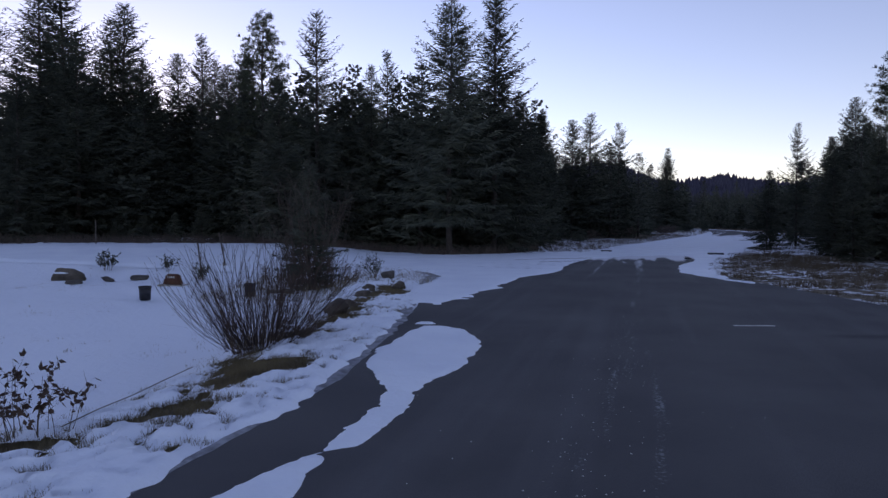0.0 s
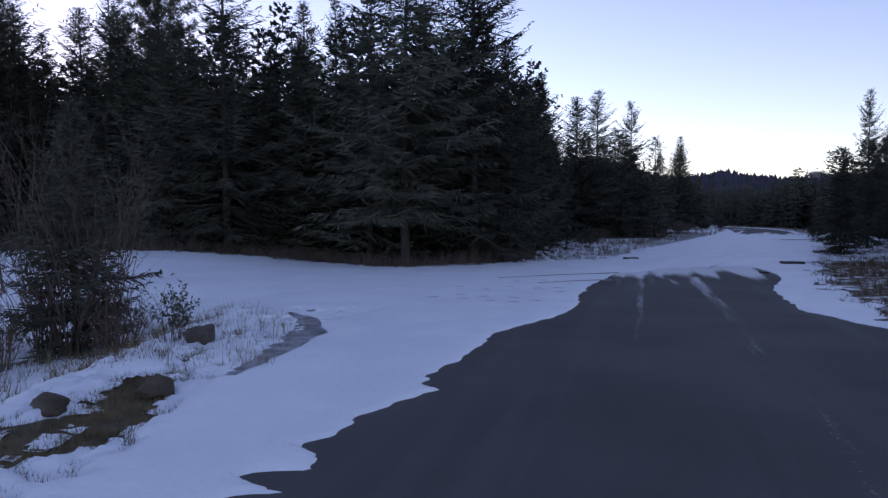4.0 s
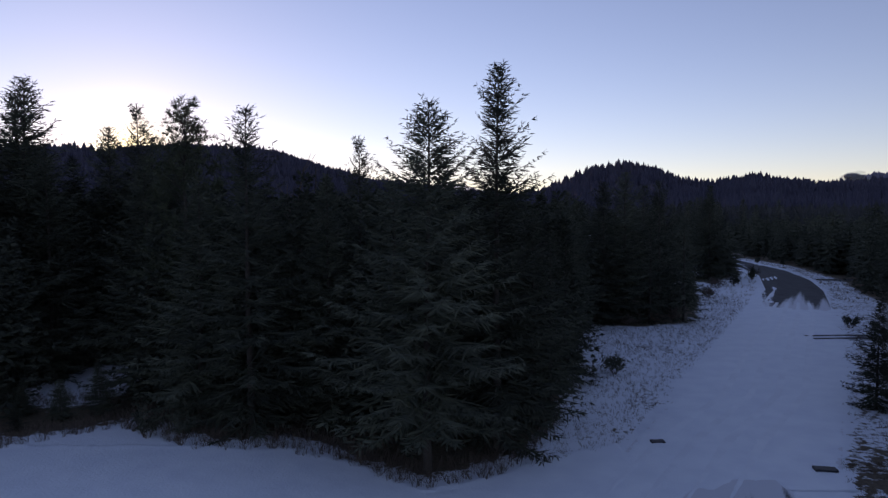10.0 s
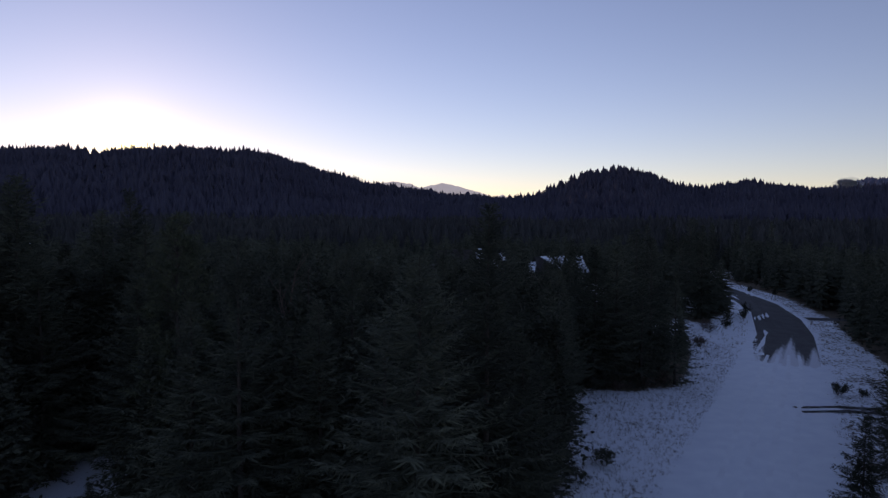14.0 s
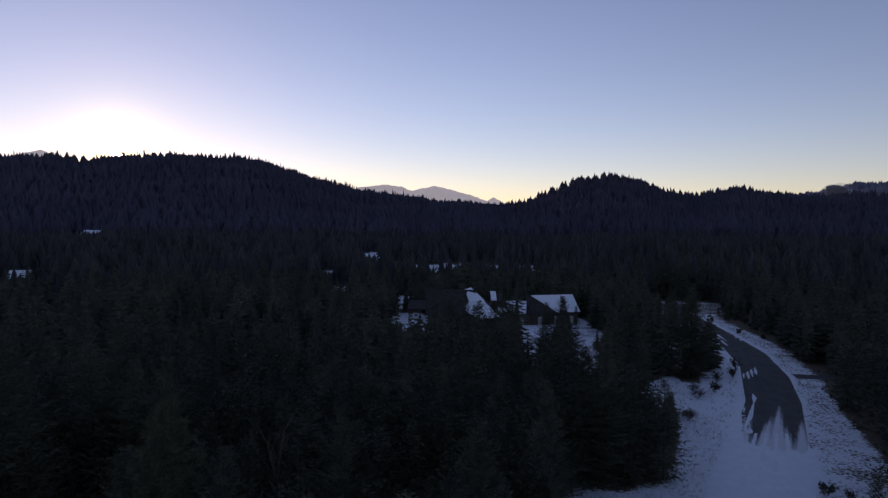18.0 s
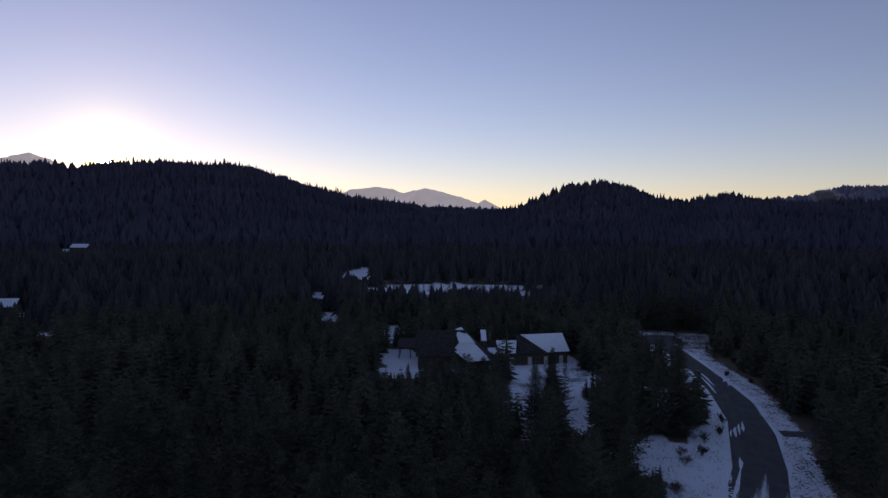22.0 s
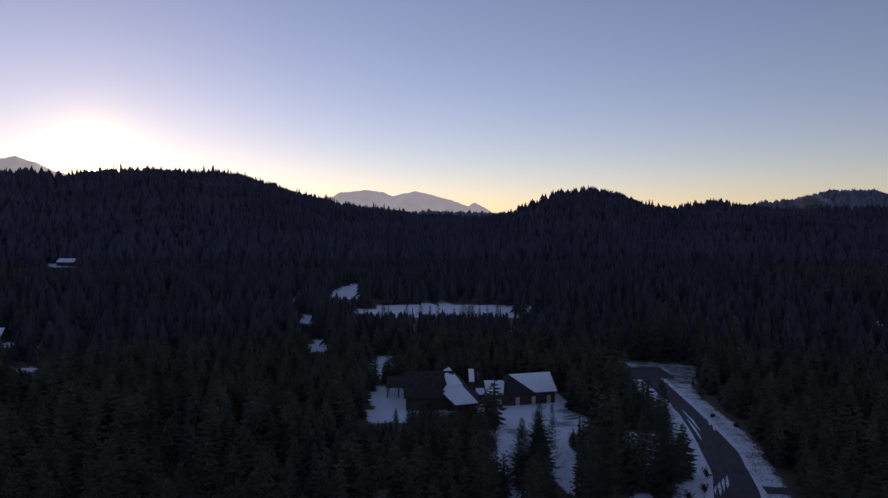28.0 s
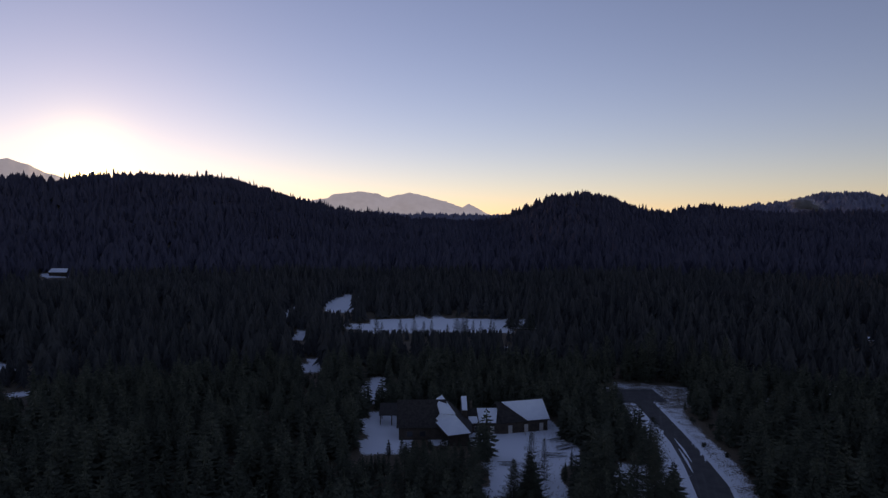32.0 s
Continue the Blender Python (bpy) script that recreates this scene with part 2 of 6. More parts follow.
def seg_dist(x, y, pts):
    d = np.full(np.shape(x), 1e9)
    for (ax, ay), (bx, by) in zip(pts, pts[1:]):
        vx, vy = bx - ax, by - ay
        t = np.clip(((x - ax) * vx + (y - ay) * vy) / (vx * vx + vy * vy), 0, 1)
        d = np.minimum(d, np.hypot(x - ax - t * vx, y - ay - t * vy))
    return d


def poly_depth(x, y, pts):
    """Signed distance to a polygon, positive inside."""
    inside = np.zeros(np.shape(x), bool)
    for (ax, ay), (bx, by) in zip(pts, pts[1:] + pts[:1]):
        if ay != by:
            inside ^= ((ay > y) != (by > y)) & (x < (bx - ax) * (y - ay) / (by - ay) + ax)
    d = seg_dist(x, y, pts + pts[:1])
    return np.where(inside, d, -d)


# bare turf and soil on the bank: a grassy hump, a washed-out channel, straw
TURF = [(-5.2, 5.6), (-4.39, 6.6), (-4.1, 7.0), (-3.9, 7.5), (-3.33, 7.86), (-3.05, 7.97), (-2.82, 8.6), (-2.73, 9.7), (-2.42, 10.3), (-2.06, 11.1), (-2.11, 11.7), (-3.06, 11.5), (-3.3, 12.6), (-4.1, 12.4), (-3.76, 11.0), (-3.68, 9.5), (-3.6, 8.85), (-3.75, 8.05), (-4.23, 7.62), (-4.6, 7.3), (-5.4, 6.8)]
STRAW = [(-1.98, 20.5), (-1.22, 20.3), (-1.0, 21.4), (-1.3, 22.8), (-1.9, 24.2), (-2.5, 23.5), (-2.2, 22.0)]
CHANNEL = [(-3.1, 13.4), (-2.85, 14.6), (-2.65, 15.6), (-2.4, 16.6), (-2.3, 17.6), (-2.35, 18.8), (-2.3, 20.2), (-2.1, 21.4), (-1.6, 22.2)]


def turf(x, y):
    """Positive where turf, straw or soil lies bare on the bank."""
    out = np.full(np.shape(x), -5.0)
    m = (x > -6) & (x < -0.6) & (y > 5) & (y < 25)
    if np.any(m):
        x, y = x[m], y[m]
        w = 0.34 * vnoise(x, y, 1.9) + 0.22 * vnoise(x, y, 4.2) + 0.09
        out[m] = np.maximum.reduce([poly_depth(x, y, TURF), poly_depth(x, y, STRAW) - 0.05 + 0.25 * vnoise(x, y, 2.6), 0.34 - seg_dist(x, y, CHANNEL)]) + w
    return out


# open ground kept in the camera's sight by capping trees before it: x from, x to, y of its near edge, fall, reach
LOW = [(-18, -3, 186, 0.27, 46), (-4, 17, 196, 0.27, 48), (16, 26, 168, 0.27, 40), (25, 45, 190, 0.27, 46), (-46, 60, 374, 0.17, 85), (-66, -44, 440, 0.11, 90), (66, 88, 232, 0.24, 40), (14, 18.5, 135, 0.35, 45), (24, 29, 140, 0.35, 45), (16, 24, 168, 0.36, 26), (29, 37, 177, 0.36, 34), (33, 44, 124, 0.30, 34), (-26.5, -18.5, 57, 0.2, 11), (-188, -166, 288, 0.26, 60), (-144, -132, 247, 0.17, 45), (-340, -312, 612, 0.13, 120), (-66, -58, 352, 0.12, 60), (-48, -40, 283, 0.15, 50)]


def tree_cap(x, y):
    """The greatest height of a tree at x, y that keeps open ground in the camera's view."""
    cap = np.full(np.shape(x), 99.0)
    for x0, x1, yb, fall, reach in LOW:
        k = (yb - EYE[1]) / np.maximum(np.asarray(y) - EYE[1], 1.0)
        px = EYE[0] + (x - EYE[0]) * k
        m = (px > x0) & (px < x1) & (y < yb + 2) & (y > yb - reach)
        cap = np.where(m, np.minimum(cap, 1.5 + np.maximum(0, yb - y) * fall), cap)
    return cap


# ground: one sheet to the horizon
def build_ground():
    rad = np.concatenate([[0.5], np.arange(1.0, 40, 0.4), 40 * 1.035 ** np.arange(0, 141)])
    rad = rad[rad < 4950]
    ang = np.concatenate([np.arange(-180, -60, 1.25), np.arange(-60, 60, 0.75), np.arange(60, 180, 5.0)])
    R, A = np.meshgrid(rad, np.radians(ang), indexing='ij')
    X, Y = EYE[0] + R * np.sin(A), EYE[1] + R * np.cos(A)
    rug = vnoise(X, Y, 0.013) * 12 * smooth(600, 1200, R) + (vnoise(X, Y, 0.3) * 0.10 + vnoise(X, Y, 1.1) * 0.05) * np.where((X > -6.5) & (X < 0) & (Y < 31.5), 0.25, 1.0) * smooth(0.4, 2.0, -np.maximum(road_depth(X, Y), side_depth(X, Y)))
    Z = land(X, Y) + rug
    n, k = R.shape
    i = np.arange(n * k).reshape(n, k)
    j = np.roll(i, -1, axis=1)
    F = np.stack([i[:-1], j[:-1], j[1:], i[1:]], -1).reshape(-1, 4)
    me = mesh_np("ground", np.stack([X, Y, Z], -1).reshape(-1, 3), F[:, ::-1], GROUND, True)
    s = snow_amount(X, Y, R).ravel()
    at = me.attributes.new("snow", 'FLOAT', 'POINT')
    at.data.foreach_set("value", s.astype(np.float32))
    return tagged(new("ground", me), "snowy ground with dry grass and soil showing through", "ground", kind="structure")


def forest_edge(x, y):
    """Positive inside the woods."""
    x, y = np.asarray(x, float), np.asarray(y, float)
    north_left = np.interp(x, [-70, -30, -20.5, -16.5, -10.5, -7, -3.3, 0.3, 3.7, 6.2, 8.7, 9.7, 13.2, 20.7, 26.7, 35.7, 50.7], [48, 47.5, 47.5, 51.5, 47.5, 49, 47, 44.2, 46.5, 51, 60, 73, 87, 88, 90, 114, 145])
    left = y - north_left
    road = road_depth(x, y)
    west = np.where(x < at_y(ROAD_L, y), np.minimum(left, -road - 4.0), -50)
    east = np.where(x > at_y(ROAD_R, y), -road - np.interp(y, [0, 18, 35, 50, 75, 100, 120, 140, 200], [9, 9, 7.0, 5, 7, 7, 4.2, 3.8, 4.5]), -50)
    d = np.maximum(west, east)
    beyond = np.where(y > 266, 5.0, -50)
    d = np.where(y > 232, np.where(y > 262, np.maximum(d, beyond), np.where((x > 60) & (x < 95), -5, d)), d)
    # clearings: house yard, track south of it, far field, small openings
    rag = 0.3 * vnoise(x, y, 0.07) + 0.2 * vnoise(x, y, 0.2)
    for cx, cy, rx, ry in CLEARINGS:
        e = 1 + rag - np.hypot((x - cx) / rx, (y - cy) / ry)
        d = np.minimum(d, np.where(e > 0, -1.0, 99))
    d = np.where((y < 42) & (x < 0), -5, d)
    return d


CLEARINGS = [(13, 211, 26, 13), (-9, 206, 8, 21), (29, 197, 14, 18), (22, 176, 6, 14), (8, 390, 52, 26), (-55, 482, 11, 44), (-22.5, 60, 3.8, 6.5), (-46, 300, 6, 14), (-82, 438, 5, 30), (-176, 294, 14, 9), (-138, 253, 7, 8), (-326, 622, 20, 16), (-62, 363, 5, 14), (-44, 289, 5, 9), (37, 324, 5, 16), (25, 268, 5, 10), (-16, 254, 5, 22), (111, 392, 5, 12), (171, 390, 5, 16), (213, 341, 12, 6), (53, 170, 7, 12), (276, 740, 14, 20), (500, 1056, 14, 34), (595, 1467, 15, 80), (19.0, 155, 3.6, 24), (30, 165, 4.2, 26), (36, 190, 7, 18), (40, 131, 7, 11), (47, 160, 3.5, 12)]


def snow_amount(x, y, r):
    """How much of the ground is white, 0 to 1."""
    d = forest_edge(x, y)
    s = 0.70 - 0.50 * smooth(-0.5, 3.0, d)
    s = np.where((x > at_y(ROAD_R, y)) & (y < 50), 0.47, s)
    s = np.where((y > 50) & (y < 240) & (d < 0) & (x > at_y(ROAD_R, y)), 0.56, s)
    s = np.where((y > 50) & (y < 240) & (d < 0) & (x < at_y(ROAD_L, y)), 0.64, s)
    s = np.where((x < at_y(ROAD_L, y)) & (y < 42), 0.79 - 0.30 * smooth(3.2, 2.2, at_y(ROAD_L, y) - x) - 0.5 * smooth(-0.12, 0.12, turf(x, y)), s)
    s = np.where((np.hypot(x - 12, y - 203) < 42) & (d < 0), 0.78, s)
    s = np.where((y > 340) & (d < 0), 0.95, s)
    s = np.where((y > 228) & (y < 262) & (x > 30), 0.48, s)
    return np.where((r > 600) & (d > 0), 0.05, s)


build_ground()

# asphalt
def frost(x, y):
    """Snow dust that wheels have drawn over the asphalt; negative on the oil stain."""
    away = y - 0.25 * (x - 9) + 5.0 * vnoise(x * 1.7 - y * 0.48, y * 0.05, 1.0) + 1.5 * vnoise(x * 4.1 - y * 1.15, y * 0.09, 1.0)
    top = 0.92 * smooth(36.0, 42.2, away) * smooth(34.0, 37.0, y) * smooth(80, 50, y)
    a = seg_dist(x, y, [(11.4, 39.5), (8.42, 29.1), (4.47, 16.1), (3.17, 11.4), (2.3, 9.0), (1.2, 6.1)])
    c = seg_dist(x, y, [(9.9, 41.0), (8.03, 34.6), (6.13, 28.3), (4.9, 24.5)])
    e = seg_dist(x, y, [(3.6, 12.0), (2.97, 9.44), (2.33, 7.03), (1.7, 5.5)])
    f = seg_dist(x, y, [(10.6, 41.0), (9.9, 36.8)])
    lines = np.maximum.reduce([smooth(0.55, 0.05, a) * np.interp(y, [6, 12, 24, 30, 38], [0.33, 0.33, 0.31, 0.38, 0.60]), smooth(0.3, 0.02, c) * np.interp(y, [25, 30, 40], [0.28, 0.42, 0.55]), smooth(0.5, 0.05, e) * 0.33, smooth(0.3, 0.03, f) * 0.5])
    far = 0.9 * smooth(124, 103, y + 15 * vnoise((x - 0.51 * y) * 0.9, y * 0.03, 1.0) + 5 * vnoise((x - 0.51 * y) * 2.6, y * 0.04, 1.0)) * smooth(88, 94, y)
    stain = 1.5 * smooth(1.0, 0.5, np.hypot((x - 9.3) / 2.0, (y - 13.5) / 0.42)) + 0.8 * smooth(1.0, 0.3, np.hypot((x - 2.2) / 0.12, (y - 6.0) / 0.2))
    return np.where(stain > 0.05, -stain, np.maximum.reduce([top, lines, far]))


def build_road():
    ys = np.concatenate([np.arange(-30, 2, 1.0), np.arange(2, 46, 0.35), np.arange(46, 130, 1.0), np.arange(130, 247, 2.0)])
    us = np.linspace(0, 1, 97)
    L, R = at_y(ROAD_L, ys), at_y(ROAD_R, ys)
    X = L[:, None] + (R - L)[:, None] * us
    Y = np.repeat(ys[:, None], len(us), 1)
    Z = 0.012 - 0.05 * (us - 0.5)[None] ** 2 + 0 * X
    n, k = X.shape
    i = np.arange(n * k).reshape(n, k)
    F = np.stack([i[:-1, :-1], i[:-1, 1:], i[1:, 1:], i[1:, :-1]], -1).reshape(-1, 4)
    me = mesh_np("road", np.stack([X, Y, Z], -1).reshape(-1, 3), F, ASPHALT, True)
    at = me.attributes.new("frost", 'FLOAT', 'POINT')
    at.data.foreach_set("value", frost(X, Y).ravel().astype(np.float32))
    tagged(new("road", me), "dark worn asphalt road, partly under snow", "road", kind="structure")


build_road()


PATCH = [(-2.7, 3.6), (-1.95, 5.5), (-1.35, 6.6), (-1.2, 7.0), (-1.0, 7.8), (-0.75, 9.1), (-1.05, 9.9), (-1.3, 10.9), (-1.2, 12.0), (-0.9, 13.0), (-0.7, 14.1), (-0.4, 14.6), (0.1, 14.5), (0.5, 14.0), (0.72, 13.2), (0.7, 12.3), (0.55, 11.4), (0.3, 10.5), (-0.1, 9.7), (-0.3, 9.1), (-0.36, 8.4), (-0.5, 7.8), (-0.85, 6.8), (-1.1, 6.6), (-1.2, 6.1), (-1.25, 5.5), (-1.75, 3.6)]
ISLET = [(-0.66, 14.95), (-0.3, 14.88), (-0.12, 15.0), (-0.3, 15.16), (-0.55, 15.14)]
BARE = [(-2.75, 3), (-2.5, 6.4), (-1.9, 8), (-1.15, 13.6), (-0.95, 17.2), (-0.8, 18.4), (-0.68, 18.95), (-0.42, 18.75), (-0.3, 18.42), (-0.1, 18.32), (0.06, 18.56), (-0.1, 18.85), (0.12, 19.2), (0.36, 19.6), (0.85, 19.7), (0.42, 20.06), (1.02, 20.18), (0.76, 20.93), (1.06, 21.3), (1.33, 22.1), (1.7, 22.6), (2.05, 22.95), (1.8, 23.4), (2.3, 24.6), (3.06, 27.1), (4.0, 28.6), (5.0, 30.0), (5.6, 31.5), (5.9, 33.3), (7.1, 36.9), (8.2, 39.6), (9.0, 41.1), (9.7, 41.6), (10.6, 42.6), (12.0, 44.2), (13.0, 44.2), (14.4, 45.4), (15.9, 45.3), (15.6, 42.6), (15.0, 40.6), (14.2, 38.6), (13.4, 37.3), (12.15, 35.0), (11.3, 32.7), (10.6, 30.4), (10.7, 29.2), (11.0, 27), (11.3, 25.4), (12.0, 24), (12.1, 18), (12.2, -40), (-2.9, -40)]
BARE2 = [(40.9, 104.5), (43.0, 103.5), (46.0, 101.5), (48.4, 100.2), (52.6, 108.8), (59.8, 123), (65.8, 140), (71.8, 165), (74, 190), (76.8, 220), (79, 250), (69, 250), (69.3, 205), (65, 177), (57.8, 151), (50.3, 129)]


STEPS = [(-0.9, 7.4), (-0.75, 8.3), (-0.45, 9.0), (-0.55, 9.9), (-0.2, 10.6), (-0.35, 11.5), (0.05, 12.3), (-0.5, 12.9), (0.3, 13.4), (-1.2, 6.6), (-1.45, 5.8), (-0.8, 11.0), (0.1, 19.2), (0.6, 22.0)]


def tuft_gap(x, y):
    """Negative where tufts of the near verge stick out of the snow."""
    out = np.full(np.shape(x), 9.0)
    m = (x < at_y(ROAD_L, y) - 0.2) & (x > at_y(ROAD_L, y) - 3.2) & (y < 31)
    if np.any(m):
        x, y = x[m], y[m]
        out[m] = 0.20 - 0.8 * np.maximum(0, vnoise(x, y, 3.3)) - 0.8 * np.maximum(0, vnoise(x, y, 7.1)) - 0.25 * vnoise(x, y, 0.9)
    return out


def snow_depth(x, y):
    """Positive where snow lies on the road and its mouth."""
    wob = 0.22 * vnoise(x, y, 0.9) + 0.12 * vnoise(x, y, 3.1) + 0.06 * vnoise(x, y, 8.3)
    streak = 0.5 * vnoise(x * 3.2 - y * 1.3, y * 0.12, 0.8)
    tongue = np.where(y > 24, 0.07, 0.15) * vnoise(x * 0.7 - y * 0.15, y * 3.4, 1.0) + 0.06 * vnoise(x, y, 1.3)
    bare = np.maximum(poly_depth(x, y, BARE) + wob * 0.3 + tongue + 0.5 * streak * smooth(36, 39, y), poly_depth(x, y, BARE2) + wob + 3.4 * streak)
    patch = np.maximum(poly_depth(x, y, PATCH) + 0.07 * vnoise(x, y, 2.6) + 0.05 * vnoise(x, y, 8.0), poly_depth(x, y, ISLET) + 0.03)
    ragged = 0.55 * vnoise(x, y, 0.8) + 0.35 * vnoise(x, y, 2.4)
    on = np.maximum(road_depth(x, y) + np.where((x < 2) & (y < 31), 2.9, np.where((x > 8) & (y < 60), 0.1 - 0.6 * smooth(32, 26, y), 1.0)) + ragged * np.where((x < 2) & (y < 31), 0.6, 1.0), side_depth(x, y) + 0.6)
    d = np.minimum(np.minimum(np.minimum(on + wob, -bare), tuft_gap(x, y)), 0.04 - turf(x, y))
    return np.maximum(d, patch)


def build_snow(name, x0, x1, y0, y1, step, label):
    xs, ys = np.arange(x0, x1 + step, step), np.arange(y0, y1 + step, step)
    X, Y = np.meshgrid(xs, ys, indexing='ij')
    D = snow_depth(X, Y)
    rise = smooth(-0.04, 0.10, D) * 0.09 - 0.045
    Z = rise + 0.012 * vnoise(X, Y, 1.7) * smooth(0, 0.3, D) + land(X, Y) + 0.04
    for px, py in STEPS:
        Z = Z - 0.035 * np.exp(-((X - px) ** 2 + (Y - py) ** 2) / 0.018)
    lump = smooth(0.15, -0.25, road_depth(X, Y)) * smooth(0.1, -0.4, side_depth(X, Y)) * smooth(60, 50, Y)
    Z = Z + lump * (0.035 * vnoise(X, Y, 2.3) + 0.05 * np.maximum(0, vnoise(X, Y, 5.1)) + 0.035 * vnoise(X, Y, 9.5) + 0.02)
    n, k = X.shape
    i = np.arange(n * k).reshape(n, k)
    F = np.stack([i[:-1, :-1], i[1:, :-1], i[1:, 1:], i[:-1, 1:]], -1).reshape(-1, 4)
    keep = (D > -0.5 * max(step, 0.3)).ravel()[F].any(1)
    F = F[keep]
    used = np.unique(F)
    remap = np.zeros(n * k, int)
    remap[used] = np.arange(len(used))
    me = mesh_np(name, np.stack([X, Y, Z], -1).reshape(-1, 3)[used], remap[F], SNOW, True)
    tagged(new(name, me), label, "snow", kind="structure")


build_snow("snow_cover_near", -6.2, 15.02, -5, 44.04, 0.085, "thin trodden snow lying over the road mouth")
build_snow("snow_cover_west", -28, -6.2, 27, 56, 0.2, "smooth thin snow lying over the side road")
build_snow("snow_cover_north", -6.2, 30, 44, 56, 0.2, "smooth thin snow lying over the road mouth")
build_snow("snow_cover_east", 15, 24, 28, 44, 0.2, "thin snow lying over the road's edge")
build_snow("snow_cover_far", 9, 82, 56, 247, 0.4, "wind-brushed snow lying along the road")

# ---- trees ----
def tube(pts, radii, sides=6):
    """Arrays of a tapered tube along points."""
    V, F = [], []
    for n, (p, r) in enumerate(zip(pts, radii)):
        a = np.linspace(0, 2 * np.pi, sides, endpoint=False)
        V.append(np.stack([p[0] + r * np.cos(a), p[1] + r * np.sin(a), np.full(sides, p[2])], 1))
        if n:
            for s in range(sides):
                q = (n - 1) * sides
                F += [(q + s, q + (s + 1) % sides, q + sides + (s + 1) % sides), (q + s, q + sides + (s + 1) % sides, q + sides + s)]
    return np.concatenate(V), np.array(F)


class Soup:
    """Triangles gathered into one mesh; blades are shaped all at once at the end."""
    def __init__(self):
        self.V, self.F, self.n, self.B = [], [], 0, []

    def add(self, v, f):
        self.V.append(np.asarray(v, float))
        self.F.append(np.asarray(f, int) + self.n)
        self.n += len(v)

    def blade(self, p, d, length, width, rng=None):
        """A narrow leaf-shaped blade of two triangles."""
        self.B.append((p[0], p[1], p[2], d[0], d[1], d[2], length, width))

    def mesh(self, name, mat):
        if self.B:
            b = np.array(self.B)
            p, d, ln, w = b[:, 0:3], b[:, 3:6], b[:, 6:7], b[:, 7:8]
            side = np.cross(d, np.random.default_rng(len(b)).normal(size=d.shape))
            side /= np.linalg.norm(side, axis=1, keepdims=True) + 1e-9
            m = p + d * ln * 0.4
            V = np.stack([p, m + side * w * 0.5, p + d * ln, m - side * w * 0.5], 1).reshape(-1, 3)
            q = (np.arange(len(b)) * 4)[:, None]
            self.add(V, np.concatenate([q + (0, 1, 2), q + (0, 2, 3)]))
        return mesh_np(name, np.concatenate(self.V), np.concatenate(self.F), mat)


def fir_meshes(seed, H, R, whorl, bare, full, up_top=0.7, lean=0.95, gap=0.21, thick=1.0, thin=0.0):
    rng = np.random.default_rng(seed)
    zs = np.linspace(0, H, 9)
    wob = np.cumsum(rng.normal(0, 0.03, (9, 2)), 0)
    trunk = tube([(wob[i, 0], wob[i, 1], zs[i] - (0.15 if i == 0 else 0)) for i in range(9)], [0.012 * H * (1 - 0.96 * z / H) + 0.008 for z in zs], 7)
    s = Soup()
    z = bare
    while z < H - 0.15:
        u = (z - bare) / (H - bare)
        cx, cy = np.interp(z, zs, wob[:, 0]), np.interp(z, zs, wob[:, 1])
        n = rng.integers(6, 9)
        a0 = rng.uniform(0, 6.28)
        for b in range(n):
            if rng.random() > full * (1 - thin * u):
                continue
            a = a0 + b * 6.283 / n + rng.normal(0, 0.25)
            low = min(1, 0.55 + u * 2.2)
            ln = (R * (1 - u) ** lean * low + 0.22) * rng.uniform(0.5, 1.22)
            el = -0.30 + u * (up_top + 0.30) + rng.normal(0, 0.09)
            d = np.array([math.cos(a) * math.cos(el), math.sin(a) * math.cos(el), math.sin(el)])
            base = np.array([cx, cy, z + rng.uniform(-0.55, 0.55) * whorl * (1 - 0.5 * u)])
            sx, sy = -math.sin(a), math.cos(a)
            steps = max(2, int(ln / gap))
            tipz = 0.10 * ln
            s.blade(base, d, ln * 1.04, 0.07)
            dx, dy, dz = d
            R1, R2 = rng.random((steps + 1, 9)), rng.random(steps + 1)
            for k in range(1, steps + 1):
                f = k / steps
                if f < 0.10:
                    continue
                q = R1[k]
                p = (base[0] + dx * ln * f, base[1] + dy * ln * f, base[2] + dz * ln * f + tipz * f * f - 0.05 * ln * math.sin(f * 3.14))
                tl = (0.20 + 0.42 * (1 - 0.8 * f) * ln / (1 + 0.25 * ln)) * (0.65 + 0.75 * q[0])
                wd = thick * (0.075 + 0.10 * tl) * (0.58 if u < 0.5 else 0.46)
                for sg, w, up in ((-1, q[1], q[2]), (1, q[3], q[4]), (-1, q[5], q[6]), (1, q[7], q[8])):
                    if up > 0.97:
                        continue
                    w = sg * (0.45 + 0.75 * w)
                    tx, ty, tz = dx * 0.62 + sx * w, dy * 0.62 + sy * w, dz * 0.62 - 0.65 + 1.0 * up
                    m = 1 / math.sqrt(tx * tx + ty * ty + tz * tz)
                    s.blade(p, (tx * m, ty * m, tz * m), tl * (0.75 + 0.4 * q[0]), wd)
                if R2[k] < 0.5:
                    s.blade(p, (dx * 0.4, dy * 0.4, -0.75 + dz * 0.4), 0.22 + 0.15 * tl, 0.075 * thick)
        z += whorl * rng.uniform(0.7, 1.3) * (1 - 0.45 * u)
    for k in range(5):
        s.blade(np.array([wob[-1, 0], wob[-1, 1], H - 0.35 + 0.06 * k]), np.array([rng.normal(0, 0.3), rng.normal(0, 0.3), 1.0]), 0.4, 0.06, rng)
    return mesh_np("trunk", *trunk, BARK, True), s.mesh("crown", NEEDLE)


